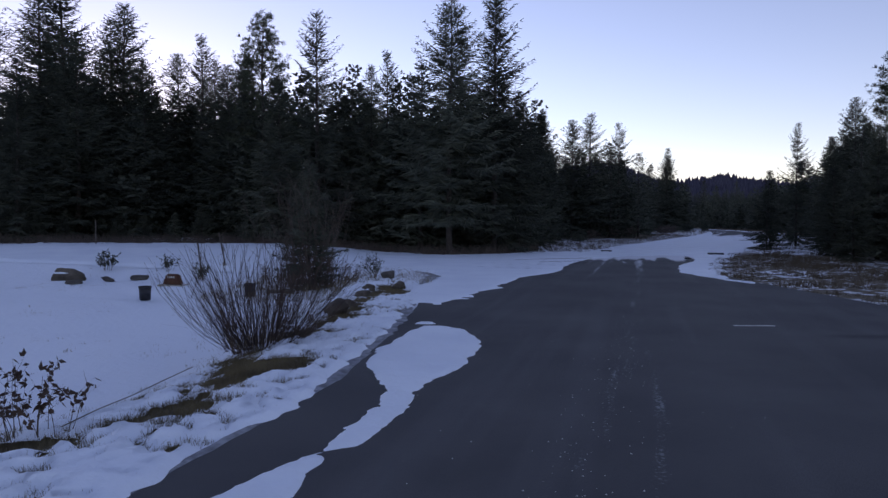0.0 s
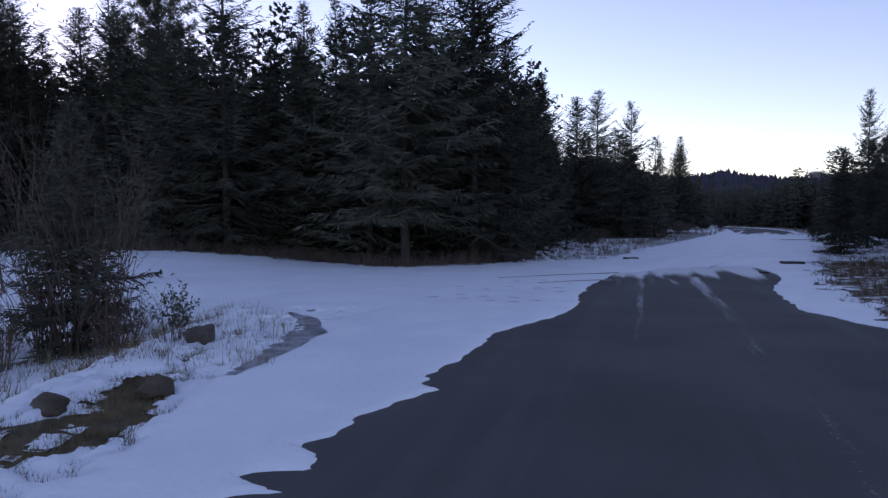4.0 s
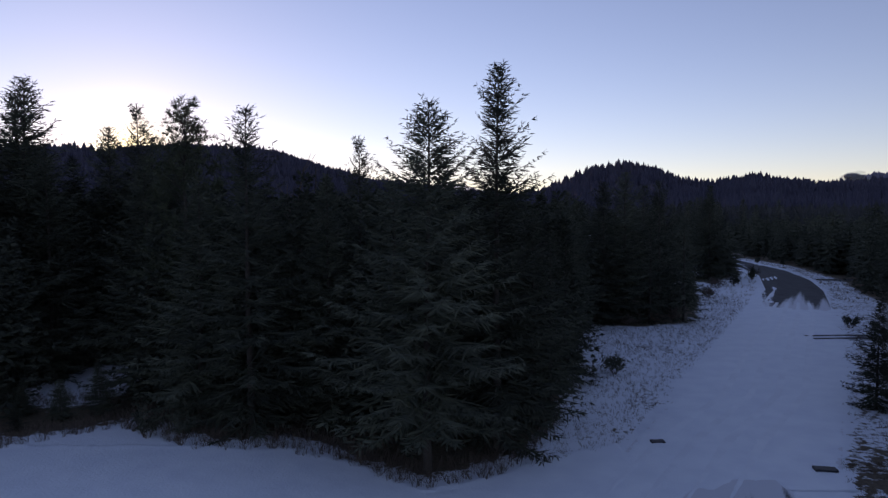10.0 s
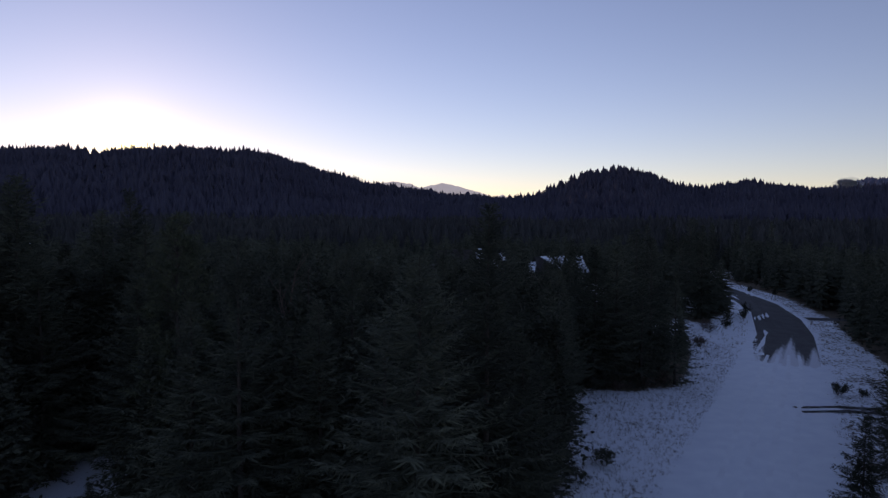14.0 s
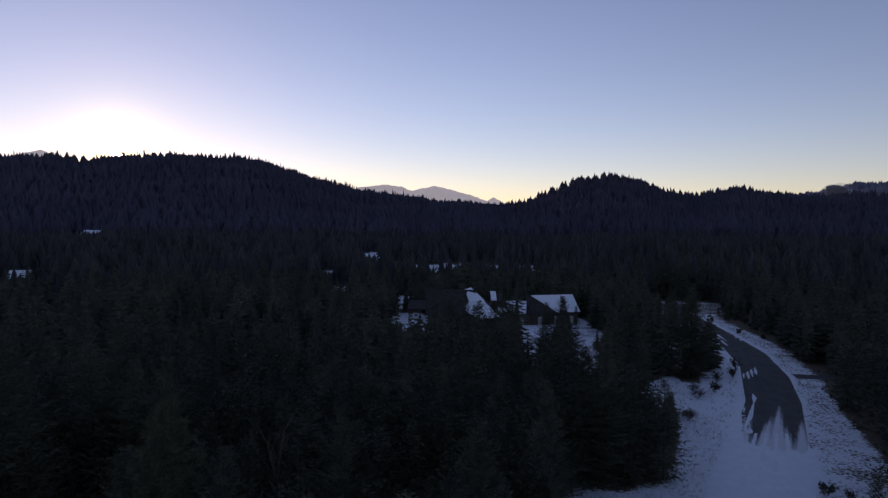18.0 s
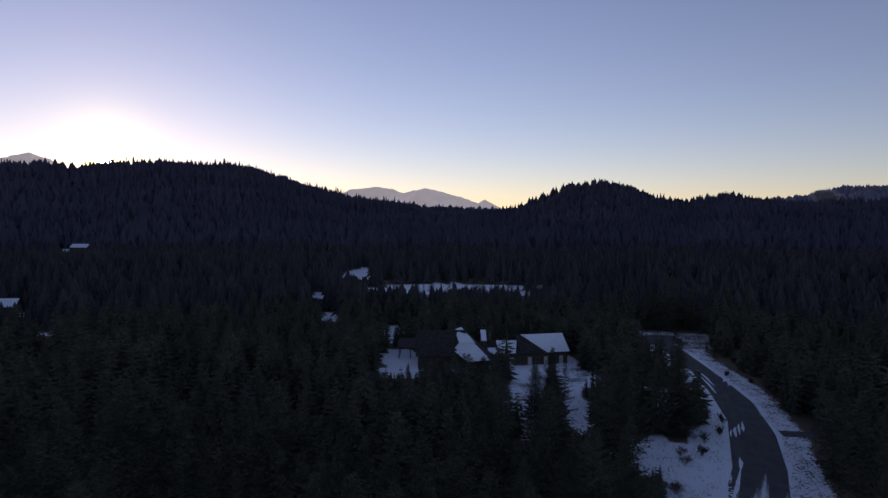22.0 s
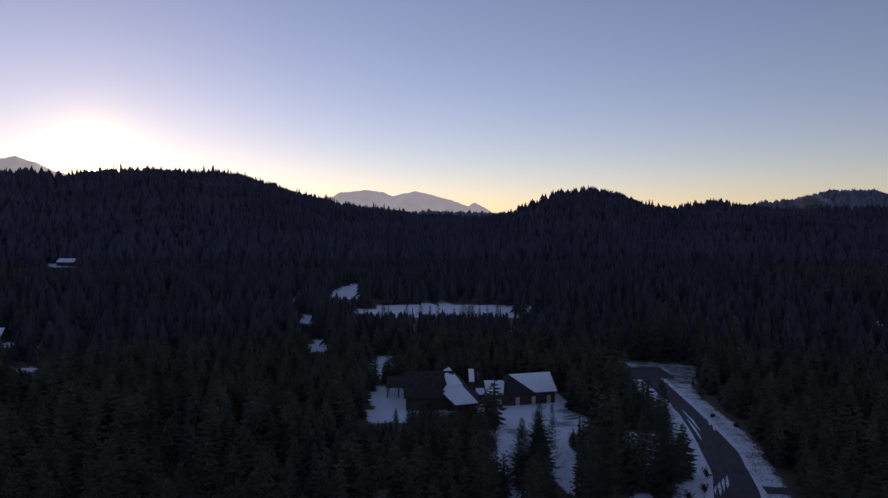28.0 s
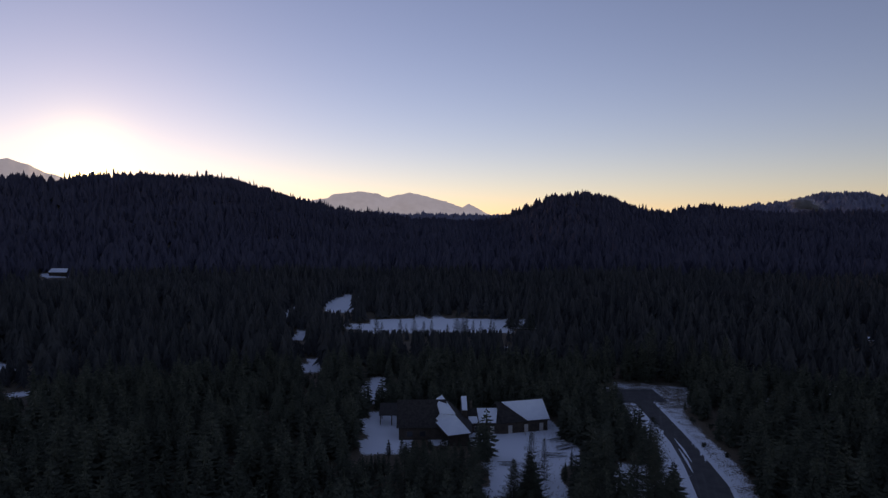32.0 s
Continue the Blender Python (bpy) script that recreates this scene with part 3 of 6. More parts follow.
def pine_meshes(seed, H, R, bare):
    rng = np.random.default_rng(seed)
    zs = np.linspace(0, H - 0.4, 9)
    wob = np.cumsum(rng.normal(0, 0.05, (9, 2)), 0)
    trunk = Soup()
    trunk.add(*tube([(wob[i, 0], wob[i, 1], zs[i] - (0.15 if i == 0 else 0)) for i in range(9)], [0.013 * H * (1 - 0.9 * z / H) for z in zs], 7))
    s = Soup()
    z = bare
    while z < H:
        u = (z - bare) / (H - bare)
        prof = R * (math.sin(3.14 * min(1, 0.18 + 0.8 * u)) ** 0.8 * 0.9 + 0.12)
        cx, cy = np.interp(z, zs, wob[:, 0]), np.interp(z, zs, wob[:, 1])
        for b in range(rng.integers(3, 6)):
            a, el = rng.uniform(0, 6.28), rng.uniform(0.05, 0.35) + 0.5 * u
            ln = prof * rng.uniform(0.6, 1.15)
            d = np.array([math.cos(a) * math.cos(el), math.sin(a) * math.cos(el), math.sin(el)])
            p0 = np.array([cx, cy, z])
            trunk.add(*tube([p0, p0 + d * ln * 0.5 - np.array([0, 0, 0.05]), p0 + d * ln], [0.035, 0.022, 0.008], 4))
            for k in range(max(3, int(ln / 0.20))):
                c = p0 + d * ln * rng.uniform(0.45, 1.0) + rng.normal(0, 0.16, 3)
                for q in range(16):
                    v = rng.normal(size=3) + d * 0.7 + np.array([0, 0, 0.35])
                    s.blade(c, v / np.linalg.norm(v), rng.uniform(0.26, 0.42), 0.036, rng)
        z += 0.38 * rng.uniform(0.7, 1.3)
    return trunk.mesh("trunk", BARK), s.mesh("crown", PINE)


def bare_meshes(seed, H, spread, mat=None, stems=1, twigs=5, thick=0.012):
    """Leafless tree or shrub: stems that fork twice."""
    rng = np.random.default_rng(seed)
    s = Soup()

    def limb(p, d, ln, r, depth):
        q = [p]
        for k in range(3):
            d = d + rng.normal(0, 0.10, 3) + np.array([0, 0, 0.05])
            d /= np.linalg.norm(d)
            q.append(q[-1] + d * ln / 3)
        s.add(*tube(q, [r, r * 0.8, r * 0.6, r * 0.35], 4 if r > 0.01 else 3))
        if depth:
            for k in range(twigs):
                f = rng.uniform(0.3, 1.0)
                j = min(2, int(f * 3))
                e = d * 0.8 + rng.normal(0, spread, 3)
                e[2] = abs(e[2]) * 0.8 + 0.15
                limb(q[j] + (q[j + 1] - q[j]) * (f * 3 - j), e / np.linalg.norm(e), ln * rng.uniform(0.3, 0.55), r * 0.5, depth - 1)

    for k in range(stems):
        a = rng.uniform(0, 6.28)
        t = rng.uniform(0.1, 1.0) * spread if stems > 1 else 0.05
        limb(np.array([math.cos(a) * 0.15 * (stems > 1), math.sin(a) * 0.15 * (stems > 1), -0.05]), np.array([math.cos(a) * t, math.sin(a) * t, 1.0]), H * rng.uniform(0.7, 1.0), thick * H * 0.5, 2 if stems == 1 else 1)
    return s.mesh("branches", mat or TWIG)


FIRS = [fir_meshes(11, 17, 4.3, 0.40, 0.9, 1.0), fir_meshes(12, 17, 4.6, 0.46, 0.7, 0.95, 0.95, 0.78, thin=0.25), fir_meshes(13, 17, 4.5, 0.54, 0.9, 0.88, 0.95, 0.70, thin=0.35),
        fir_meshes(14, 17, 5.6, 0.42, 2.6, 1.0, 0.7, 0.80, thin=0.2), fir_meshes(15, 9, 2.6, 0.34, 0.3, 1.0, 0.7)]
LITE = [fir_meshes(51, 13, 3.5, 0.56, 0.5, 0.95, 0.7, 0.74, gap=0.50, thick=1.5), fir_meshes(52, 13, 3.1, 0.60, 0.4, 0.95, 0.9, 0.78, gap=0.50, thick=1.5)]
THIN = [fir_meshes(53, 13, 3.3, 1.15, 0.5, 0.95, 0.7, 0.74, gap=1.3, thick=3.8), fir_meshes(54, 13, 2.9, 1.2, 0.4, 0.95, 0.9, 0.78, gap=1.3, thick=3.8)]
PINES = [pine_meshes(21, 16, 2.3, 3.5), pine_meshes(22, 13, 2.6, 1.5)]
LARCH = (mesh_np("trunk", *tube([(0, 0, -0.1), (0.05, 0, 5), (0, 0.05, 11.5)], [0.12, 0.08, 0.02], 6), BARK, True), bare_meshes(31, 12, 0.5, None, 1, 7, 0.02))


def put_tree(kind, x, y, height, turn=None, wide=1.0, label=None, full=17.0, name="fir_tree", base=None):
    z = float(land(x, y)) if base is None else base
    rng = random.Random(int(x * 91 + y * 17))
    e = new(name)
    k = height / full
    e.matrix_world = Matrix.LocRotScale((x, y, z - 0.05), Euler((0, 0, rng.uniform(0, 6.28) if turn is None else turn)), (k * wide, k * wide, k))
    for part_name, me in zip(("trunk", "crown"), kind):
        o = new(part_name, me)
        o.parent = e
    return tagged(e, label or "tall dark green fir at the edge of the snowy woods", "tree", "trees of the wood")

# front row of the wood, west of the road, and firs set to screen the house from the camera
NEAR = [  # mesh, x, y, height, wide
    (FIRS[3], 0.4, 45.7, 17.0, 1.05), (FIRS[1], 3.6, 49.3, 19.3, 1.0), (PINES[0], -14.6, 54.5, 18.0, 1.0), (FIRS[2], -9.2, 50.0, 17.1, 1.05),
    (FIRS[4], -25.5, 53.5, 2.6, 1.5), (FIRS[4], -23.0, 52.0, 2.1, 1.5), (FIRS[4], -20.5, 51.5, 2.3, 1.6), (FIRS[4], -27.5, 54.5, 3.4, 1.4), (FIRS[4], -18.8, 52.5, 3.0, 1.5), (FIRS[4], -24.2, 50.0, 1.6, 1.7), (FIRS[4], -21.6, 49.4, 1.4, 1.7), (FIRS[4], -28.5, 51.0, 2.4, 1.5),
    (FIRS[0], -23.2, 68.5, 17.6, 1.2), (FIRS[1], -27.2, 70.0, 18.5, 1.2), (FIRS[2], -20.6, 69.0, 16.8, 1.2), (FIRS[0], -25.4, 71.5, 16.5, 1.3),
    (FIRS[0], -31.5, 64.5, 20.5, 1.4), (FIRS[1], -28.9, 61.5, 20.8, 1.25), (FIRS[2], -24.6, 69.5, 20.3, 1.0), (FIRS[0], -37.5, 67, 19.5, 1.4), (FIRS[1], -32.0, 57.5, 22.0, 1.35), (FIRS[0], -35.6, 60.5, 22.5, 1.4), (FIRS[2], -36.5, 54.0, 19.0, 1.3), (FIRS[1], -28.6, 53.2, 16.0, 1.3), (FIRS[0], -29.0, 68.0, 16.0, 1.3), (FIRS[1], -26.6, 60.5, 15.8, 1.1), (FIRS[0], -12.5, 51.5, 13.5, 1.3), (FIRS[0], -5.5, 52.5, 14.0, 1.2), (FIRS[1], -18.0, 57.0, 14.5, 1.3),
    (LITE[0], 1.5, 155.0, 12.6, 1.3), (LITE[1], 4.6, 153.0, 12.8, 1.3), (LITE[0], 7.6, 156.0, 12.5, 1.3), (LITE[1], 10.4, 154.0, 12.3, 1.3), (LITE[0], -1.6, 156.5, 12.2, 1.3),
    (LITE[0], 26.6, 166.5, 12.0, 0.9), (LITE[1], 29.9, 168.8, 9.8, 0.9), (FIRS[0], 46.6, 142.0, 17.5, 1.25), (FIRS[0], 19.9, 145.0, 13.6, 1.35), (FIRS[1], 23.3, 146.5, 14.6, 1.3), (LITE[0], 31.0, 128.0, 17.0, 1.25), (LITE[1], 33.8, 131.0, 15.5, 1.2), (LITE[1], 21.0, 128.0, 14.0, 1.4), (LITE[0], 12.0, 126.5, 13.5, 1.3), (LITE[1], 19.8, 124.0, 13.8, 1.3), (LITE[1], 13.0, 130.0, 13.2, 1.2), (LITE[0], 12.5, 150.0, 13.5, 1.3), (LITE[1], 45.0, 150.0, 14.0, 1.1), (LITE[0], 54.0, 166.0, 15.5, 1.1), (LITE[1], 46.5, 153.0, 15.0, 1.1), (LITE[0], 42.0, 158.0, 13.5, 1.1), (FIRS[4], -3.5, 184.5, 5.5, 0.9), (FIRS[4], -7.0, 187.0, 4.0, 1.0), (LITE[0], 7.0, 172.0, 9.5, 1.2), (LITE[0], 13.0, 168.0, 10.5, 1.2), (LITE[1], 2.0, 175.0, 8.0, 1.2), (LITE[0], 16.5, 172.0, 9.0, 1.1),
    (LARCH, -8.3, 61.5, 15.6, 1.0), (FIRS[2], -5.0, 60.1, 17.0, 0.9), (FIRS[2], -19.5, 66, 18.5, 0.9), (FIRS[0], -17.4, 59.5, 16.0, 1.0),
    (FIRS[1], 5.8, 52.6, 12.2, 1.0), (FIRS[2], 9.0, 62.5, 12.5, 1.0), (FIRS[1], 17.0, 90.0, 15.5, 1.4), (FIRS[2], 19.8, 92.0, 16.8, 1.3), (FIRS[2], 24.5, 95.0, 16.0, 1.0), (FIRS[1], 11.0, 76.5, 14.0, 1.0),
    (LITE[0], 48.0, 146.0, 15.5, 0.8), (LITE[0], 51.6, 156.0, 16.0, 0.8),
    (FIRS[2], 33.4, 64.3, 11.7, 0.8), (FIRS[4], 27.3, 57.2, 6.6, 1.0), (PINES[0], 33.5, 50.5, 15.5, 1.1), (FIRS[1], 33.8, 56.0, 12.5, 1.1), (FIRS[0], 30.0, 53.0, 9.0, 1.1), (FIRS[4], 24.5, 40.5, 5.4, 1.2), (FIRS[4], 26.5, 46.0, 6.0, 1.2), (FIRS[0], 37.0, 63.0, 12.0, 1.0), (FIRS[1], 40.0, 70.0, 11.0, 1.0)]
for me, x, y, h, w in NEAR:
    pine, bare = me in PINES, me is LARCH
    put_tree(me, x, y, h, None, w, full=16.0 if me is PINES[0] else 13.0 if pine else 12.0 if bare else 9.0 if me is FIRS[4] else 13.0 if me in LITE else 17.0,
             name="pine_tree" if pine else "larch_tree" if bare else "fir_tree",
             label="low bushy fir at the edge of the dark wood" if me is FIRS[4] and x < 0 else "tall pine with open rounded crown above the firs" if pine else "leafless grey larch among the dark firs" if bare else "low bushy fir beside the snowy road" if me is FIRS[4] else None)

for x, y, h in [(-37, 358, 9), (-33, 361, 10), (-24, 358, 11), (-21, 356, 8), (-12, 359, 9), (-9, 357, 7), (-5, 360, 10), (0, 358, 8), (4, 357, 9), (17, 361, 12), (20, 357, 11), (22, 363, 10), (29, 358, 8), (34, 357, 8.5), (36, 361, 7), (45, 362, 9), (26, 372, 6), (50, 360, 11), (54, 358, 12), (57, 366, 9), (-42, 366, 8), (12, 356, 7)]:
    put_tree(LITE[int(x) % 2], x, y, h, None, 1.1, full=13.0, label="dark fir at the edge of the snowy field")

for x, y, h in [(84, 262, 18.5), (92, 263, 17), (77, 266, 15.5), (99, 259, 18), (70, 268, 16.5), (88, 270, 19), (105, 262, 16), (81, 272, 17), (95, 270, 16), (111, 258, 17.5)]:
    put_tree(LITE[int(x) % 2], x, y, h, None, 1.1, full=13.0, label="dark fir beyond the end of the snowy road")

wood = random.Random(5)
placed = [(n[1], n[2]) for n in NEAR]
count = 0
spots = np.random.default_rng(5).uniform((-52, 16), (60, 92), (9000, 2))
inside = forest_edge(spots[:, 0], spots[:, 1])
spots = spots[(inside > 1.2) & (inside < 34) & (tree_cap(spots[:, 0], spots[:, 1]) >= 9) & (np.abs(spots[:, 0] - EYE[0]) < 0.75 * (spots[:, 1] - EYE[1]) + 10)]
for x, y in spots.tolist():
    if count >= 255:
        break
    if min((x - a) ** 2 + (y - b) ** 2 for a, b in placed) < 2.7 ** 2:
        continue
    placed.append((x, y))
    me = wood.choices([FIRS[0], FIRS[1], FIRS[2], LITE[0], LITE[1], PINES[1]], [0.8, 0.8, 0.6, 5, 5, 0.0])[0]
    pine = me in PINES
    top = 13.6 if x < 6 else 12.0
    put_tree(me, x, y, wood.uniform(8.0, top) + 0.06 * max(0, y - 55), None, wood.uniform(1.0, 1.45), full=13.0 if pine or me in LITE else 17.0, name="pine_tree" if pine else "fir_tree",
             label="bushy dark pine among the firs of the wood" if pine else None)
    count += 1


def grove(name, region, spacing, hmin, hmax, label, seed, limit, kinds=None):
    """Full firs joined into one mesh, for the wood that is seen from above."""
    rng = np.random.default_rng(seed)
    shapes = []
    for tr, cr in kinds or THIN:
        v = np.zeros(len(cr.vertices) * 3)
        cr.vertices.foreach_get("co", v)
        f = np.zeros(len(cr.polygons) * 3, int)
        cr.polygons.foreach_get("vertices", f)
        shapes.append((v.reshape(-1, 3) / 13.0, f.reshape(-1, 3)))
    x0, x1, y0, y1 = region
    VV, FF, off, done = [], [], 0, list(placed)
    grid = {(int(a // 3), int(b // 3)) for a, b in placed}
    n = 0
    spots = rng.uniform((x0, y0), (x1, y1), (limit * 12, 2))
    spots = spots[(forest_edge(spots[:, 0], spots[:, 1]) >= 1.5) & (tree_cap(spots[:, 0], spots[:, 1]) >= 12)]
    for x, y in spots.tolist():
        if n >= limit:
            break
        cell = (int(x // spacing), int(y // spacing), 9)
        if cell in grid or (spacing > 3 and (int(x // 3), int(y // 3)) in grid) or abs(x - EYE[0]) > 0.72 * (y - EYE[1]) + 6:
            continue
        grid.add(cell)
        placed.append((x, y))
        v, f = shapes[n % 2]
        h, a, w = rng.uniform(hmin, hmax), rng.uniform(0, 6.28), rng.uniform(0.95, 1.35)
        c, s = math.cos(a) * h * w, math.sin(a) * h * w
        VV.append(np.stack([x + v[:, 0] * c - v[:, 1] * s, y + v[:, 0] * s + v[:, 1] * c, float(land(x, y)) + v[:, 2] * h], 1))
        FF.append(f + off)
        off += len(v)
        n += 1
    tagged(new(name, mesh_np(name, np.concatenate(VV), np.concatenate(FF), NEEDLE)), label, "forest", kind="stuff")


grove("wood_interior", (-62, 14, 52, 82), 2.6, 9.5, 14.0, "dense dark fir wood behind the front trees", 62, 230)
grove("wood_beside_road", (-75, 95, 75, 125), 3.6, 7, 14.5, "dense dark fir wood beside the road", 61, 270)

# the wood beyond: joined
def conifer_lod(rng, tiers, points):
    """Ragged stars stacked to a conifer of height 1."""
    V, F, n = [], [], 0
    for k in range(tiers):
        u = k / tiers
        zt, zb = min(1.0, u + 1.9 / tiers), 0.06 + u * 0.92
        r = 0.17 * (1 - u) ** 0.85 + 0.015
        a0 = rng.uniform(0, 6.28)
        V.append((0, 0, zt))
        for p in range(points * 2):
            a = a0 + p * math.pi / points
            rr = r * (rng.uniform(0.85, 1.25) if p % 2 == 0 else rng.uniform(0.35, 0.6))
            V.append((rr * math.cos(a), rr * math.sin(a), zb - (0.25 / tiers if p % 2 == 0 else -0.3 / tiers)))
        for p in range(points * 2):
            F.append((n, n + 1 + p, n + 1 + (p + 1) % (points * 2)))
        n += 1 + points * 2
    return np.array(V), np.array(F)


def conifer_boughs(rng, tiers, points):
    """A conifer of height 1 from drooping boughs round a slim core."""
    V, F = [], []
    for k in range(6):
        a = k * math.pi / 3
        V.append((0.07 * math.cos(a), 0.07 * math.sin(a), 0.05))
    V.append((0, 0, 0.9))
    F += [(k, (k + 1) % 6, 6) for k in range(6)]
    for k in range(tiers):
        u = k / tiers
        z = 0.10 + 0.86 * u
        r = (0.215 * (1 - u) ** 0.72 + 0.012) * min(1, 0.72 + u * 1.6)
        a0 = rng.uniform(0, 6.28)
        m = max(4, int(points * (1 - 0.45 * u)))
        for p in range(m):
            a = a0 + p * 6.283 / m + rng.normal(0, 0.2)
            rr, wd, zz = r * rng.uniform(0.7, 1.25), rng.uniform(0.26, 0.42), z + rng.uniform(-0.03, 0.03)
            drop = rr * rng.uniform(0.15, 0.55) * (1 - 1.5 * u)
            n = len(V)
            V.append((0, 0, zz + 0.02))
            for e, g in ((-1, 0.62), (0, 1.0), (1, 0.62)):
                V.append((rr * g * math.cos(a + e * wd), rr * g * math.sin(a + e * wd), zz - drop * g + (0.012 if e == 0 else -0.012)))
            F += [(n, n + 1, n + 2), (n, n + 2, n + 3)]
    V.append((0.006, 0, 0.93))
    V.append((-0.006, 0.004, 0.93))
    V.append((0, 0, 1.03))
    F.append((len(V) - 3, len(V) - 2, len(V) - 1))
    return np.array(V), np.array(F)


def scatter(name, r0, r1, spacing, tiers, points, hmin, hmax, label, mat, seed, half=42, wide=1.0):
    rng = np.random.default_rng(seed)
    shapes = [(conifer_boughs if tiers > 8 else conifer_lod)(rng, tiers, points) for k in range(6)]
    area = math.radians(2 * half) * (r1 * r1 - r0 * r0) / 2
    n = int(area / spacing ** 2)
    r = np.sqrt(rng.uniform(r0 * r0, r1 * r1, n))
    a = np.radians(rng.uniform(-half, half, n))
    x, y = EYE[0] + r * np.sin(a), EYE[1] + r * np.cos(a)
    near = {(int(p // 4), int(q // 4)) for p, q in placed}
    ok = (forest_edge(x, y) > 1.2)
    ok &= np.array([(int(p // 4), int(q // 4)) not in near for p, q in zip(x, y)])
    x, y, r = x[ok], y[ok], r[ok]
    z = land(x, y) + np.where(r > 600, 12 * vnoise(x, y, 0.013) * smooth(600, 1200, r), 0)
    h = np.minimum((hmin + (hmax - hmin) * rng.beta(1.6, 1.9, len(x))) * (1 + 0.25 * vnoise(x, y, 0.02)), tree_cap(x, y))
    VV, FF, off = [], [], 0
    for k, (v, f) in enumerate(shapes):
        m = np.arange(len(x)) % len(shapes) == k
        c = int(m.sum())
        t = rng.uniform(0, 6.28, c)
        w = h[m] * rng.uniform(0.75, 1.5, c) * wide
        px = v[None, :, 0] * w[:, None]
        py = v[None, :, 1] * w[:, None]
        X = x[m][:, None] + px * np.cos(t)[:, None] - py * np.sin(t)[:, None]
        Y = y[m][:, None] + px * np.sin(t)[:, None] + py * np.cos(t)[:, None]
        Z = z[m][:, None] + v[None, :, 2] * h[m][:, None]
        VV.append(np.stack([X, Y, Z], -1).reshape(-1, 3))
        FF.append((f[None] + (np.arange(c) * len(v))[:, None, None] + off).reshape(-1, 3))
        off += c * len(v)
    me = mesh_np(name, np.concatenate(VV), np.concatenate(FF), mat)
    tagged(new(name, me), label, "forest", kind="stuff")


scatter("wood_middle", 72, 270, 3.9, 15, 9, 6, 14.5, "dense dark fir wood round the road", NEEDLE, 41)
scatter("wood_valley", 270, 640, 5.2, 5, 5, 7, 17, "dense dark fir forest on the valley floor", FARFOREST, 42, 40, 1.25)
scatter("wood_hills", 640, 1600, 9.0, 2, 5, 14, 24, "dark forested hills", HAZEDHILLS, 43, 40, 1.6)
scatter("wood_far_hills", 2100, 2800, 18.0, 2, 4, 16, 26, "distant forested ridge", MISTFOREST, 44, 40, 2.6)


def skyline(name, az0, az1, n, hmin, hmax, label, seed):
    """Taller firs that stand out singly along a crest."""
    rng = np.random.default_rng(seed)
    shapes = [conifer_lod(rng, 7, 5) for k in range(5)]
    VV, FF, off = [], [], 0
    for k in range(n):
        a, r = radians(rng.uniform(az0, az1)), 1452 + rng.normal(0, 10)
        x, y = EYE[0] + r * math.sin(a), EYE[1] + r * math.cos(a)
        if fnoise(math.degrees(a), 3.3, 1.3) < rng.uniform(-0.55, 0.3):
            continue
        z = float(land(x, y)) + 12 * fnoise(x, y, 0.013)
        h, t = rng.uniform(hmin, hmax), rng.uniform(0, 6.28)
        w = h * rng.uniform(0.5, 0.95)
        v, f = shapes[k % 5]
        VV.append(np.stack([x + (v[:, 0] * math.cos(t) - v[:, 1] * math.sin(t)) * w, y + (v[:, 0] * math.sin(t) + v[:, 1] * math.cos(t)) * w, z + v[:, 2] * h], 1))
        FF.append(f + off)
        off += len(v)
    tagged(new(name, mesh_np(name, np.concatenate(VV), np.concatenate(FF), HAZEDHILLS)), label, "forest", kind="stuff")


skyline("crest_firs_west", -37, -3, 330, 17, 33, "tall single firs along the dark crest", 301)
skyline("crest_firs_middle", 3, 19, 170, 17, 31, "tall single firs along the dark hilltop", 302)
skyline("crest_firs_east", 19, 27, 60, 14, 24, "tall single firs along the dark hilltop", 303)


# far mountain, snow-dusted; its emission stands in for distance haze
MOUNT_AZ = [-45, -36, -33.1, -31.7, -30.5, -29.3, -24, -14, -10.5, -8.7, -8.1, -5.9, -4.5, -3.75, -2.8, -1.85, -0.4, 1.25, 2.6, 3.15, 4.6, 6, 45]
MOUNT_H = [200, 340, 393, 425, 396, 347, 240, 160, 190, 215, 242, 259, 244, 217, 236, 252, 225, 190, 151, 175, 113, 60, 40]


def build_mountain():
    az = np.radians(np.linspace(-45, 45, 481))
    deg = np.degrees(az)
    prof = np.interp(deg, MOUNT_AZ, MOUNT_H)
    prof = prof + 4 * vnoise(deg * 10, deg * 0, 0.3) + 4 * vnoise(deg * 10, deg * 0, 0.9)
    rows = []
    for r, k in ((4300, 0.0), (4500, 0.55), (4650, 1.0), (4800, 0.6)):
        rows.append(np.stack([EYE[0] + r * np.sin(az), EYE[1] + r * np.cos(az), prof * k - 20 * (k == 0) + 14 * vnoise(deg * 10, deg * 0 + r, 0.15) * (0 < k < 1)], -1))
    P = np.stack(rows)
    n, k = P.shape[:2]
    i = np.arange(n * k).reshape(n, k)
    F = np.stack([i[:-1, :-1], i[:-1, 1:], i[1:, 1:], i[1:, :-1]], -1).reshape(-1, 4)
    m = material("haze_lit_mountain", (0.30, 0.28, 0.26), 0.9, (0.5, 0.47, 0.43), 0.006, 8)
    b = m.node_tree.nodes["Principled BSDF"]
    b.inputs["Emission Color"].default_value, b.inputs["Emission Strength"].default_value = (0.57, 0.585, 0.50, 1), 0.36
    tagged(new("backdrop_mountain", mesh_np("backdrop_mountain", P.reshape(-1, 3), F, m, True)), "snow-dusted mountains on the horizon, paled by added glow", "mountain", kind="structure")


build_mountain()

# ---- things ----
def part(name, me, parent, label=""):
    o = new(name, me)
    o.parent = parent
    if label:
        o["label"] = label
    return o


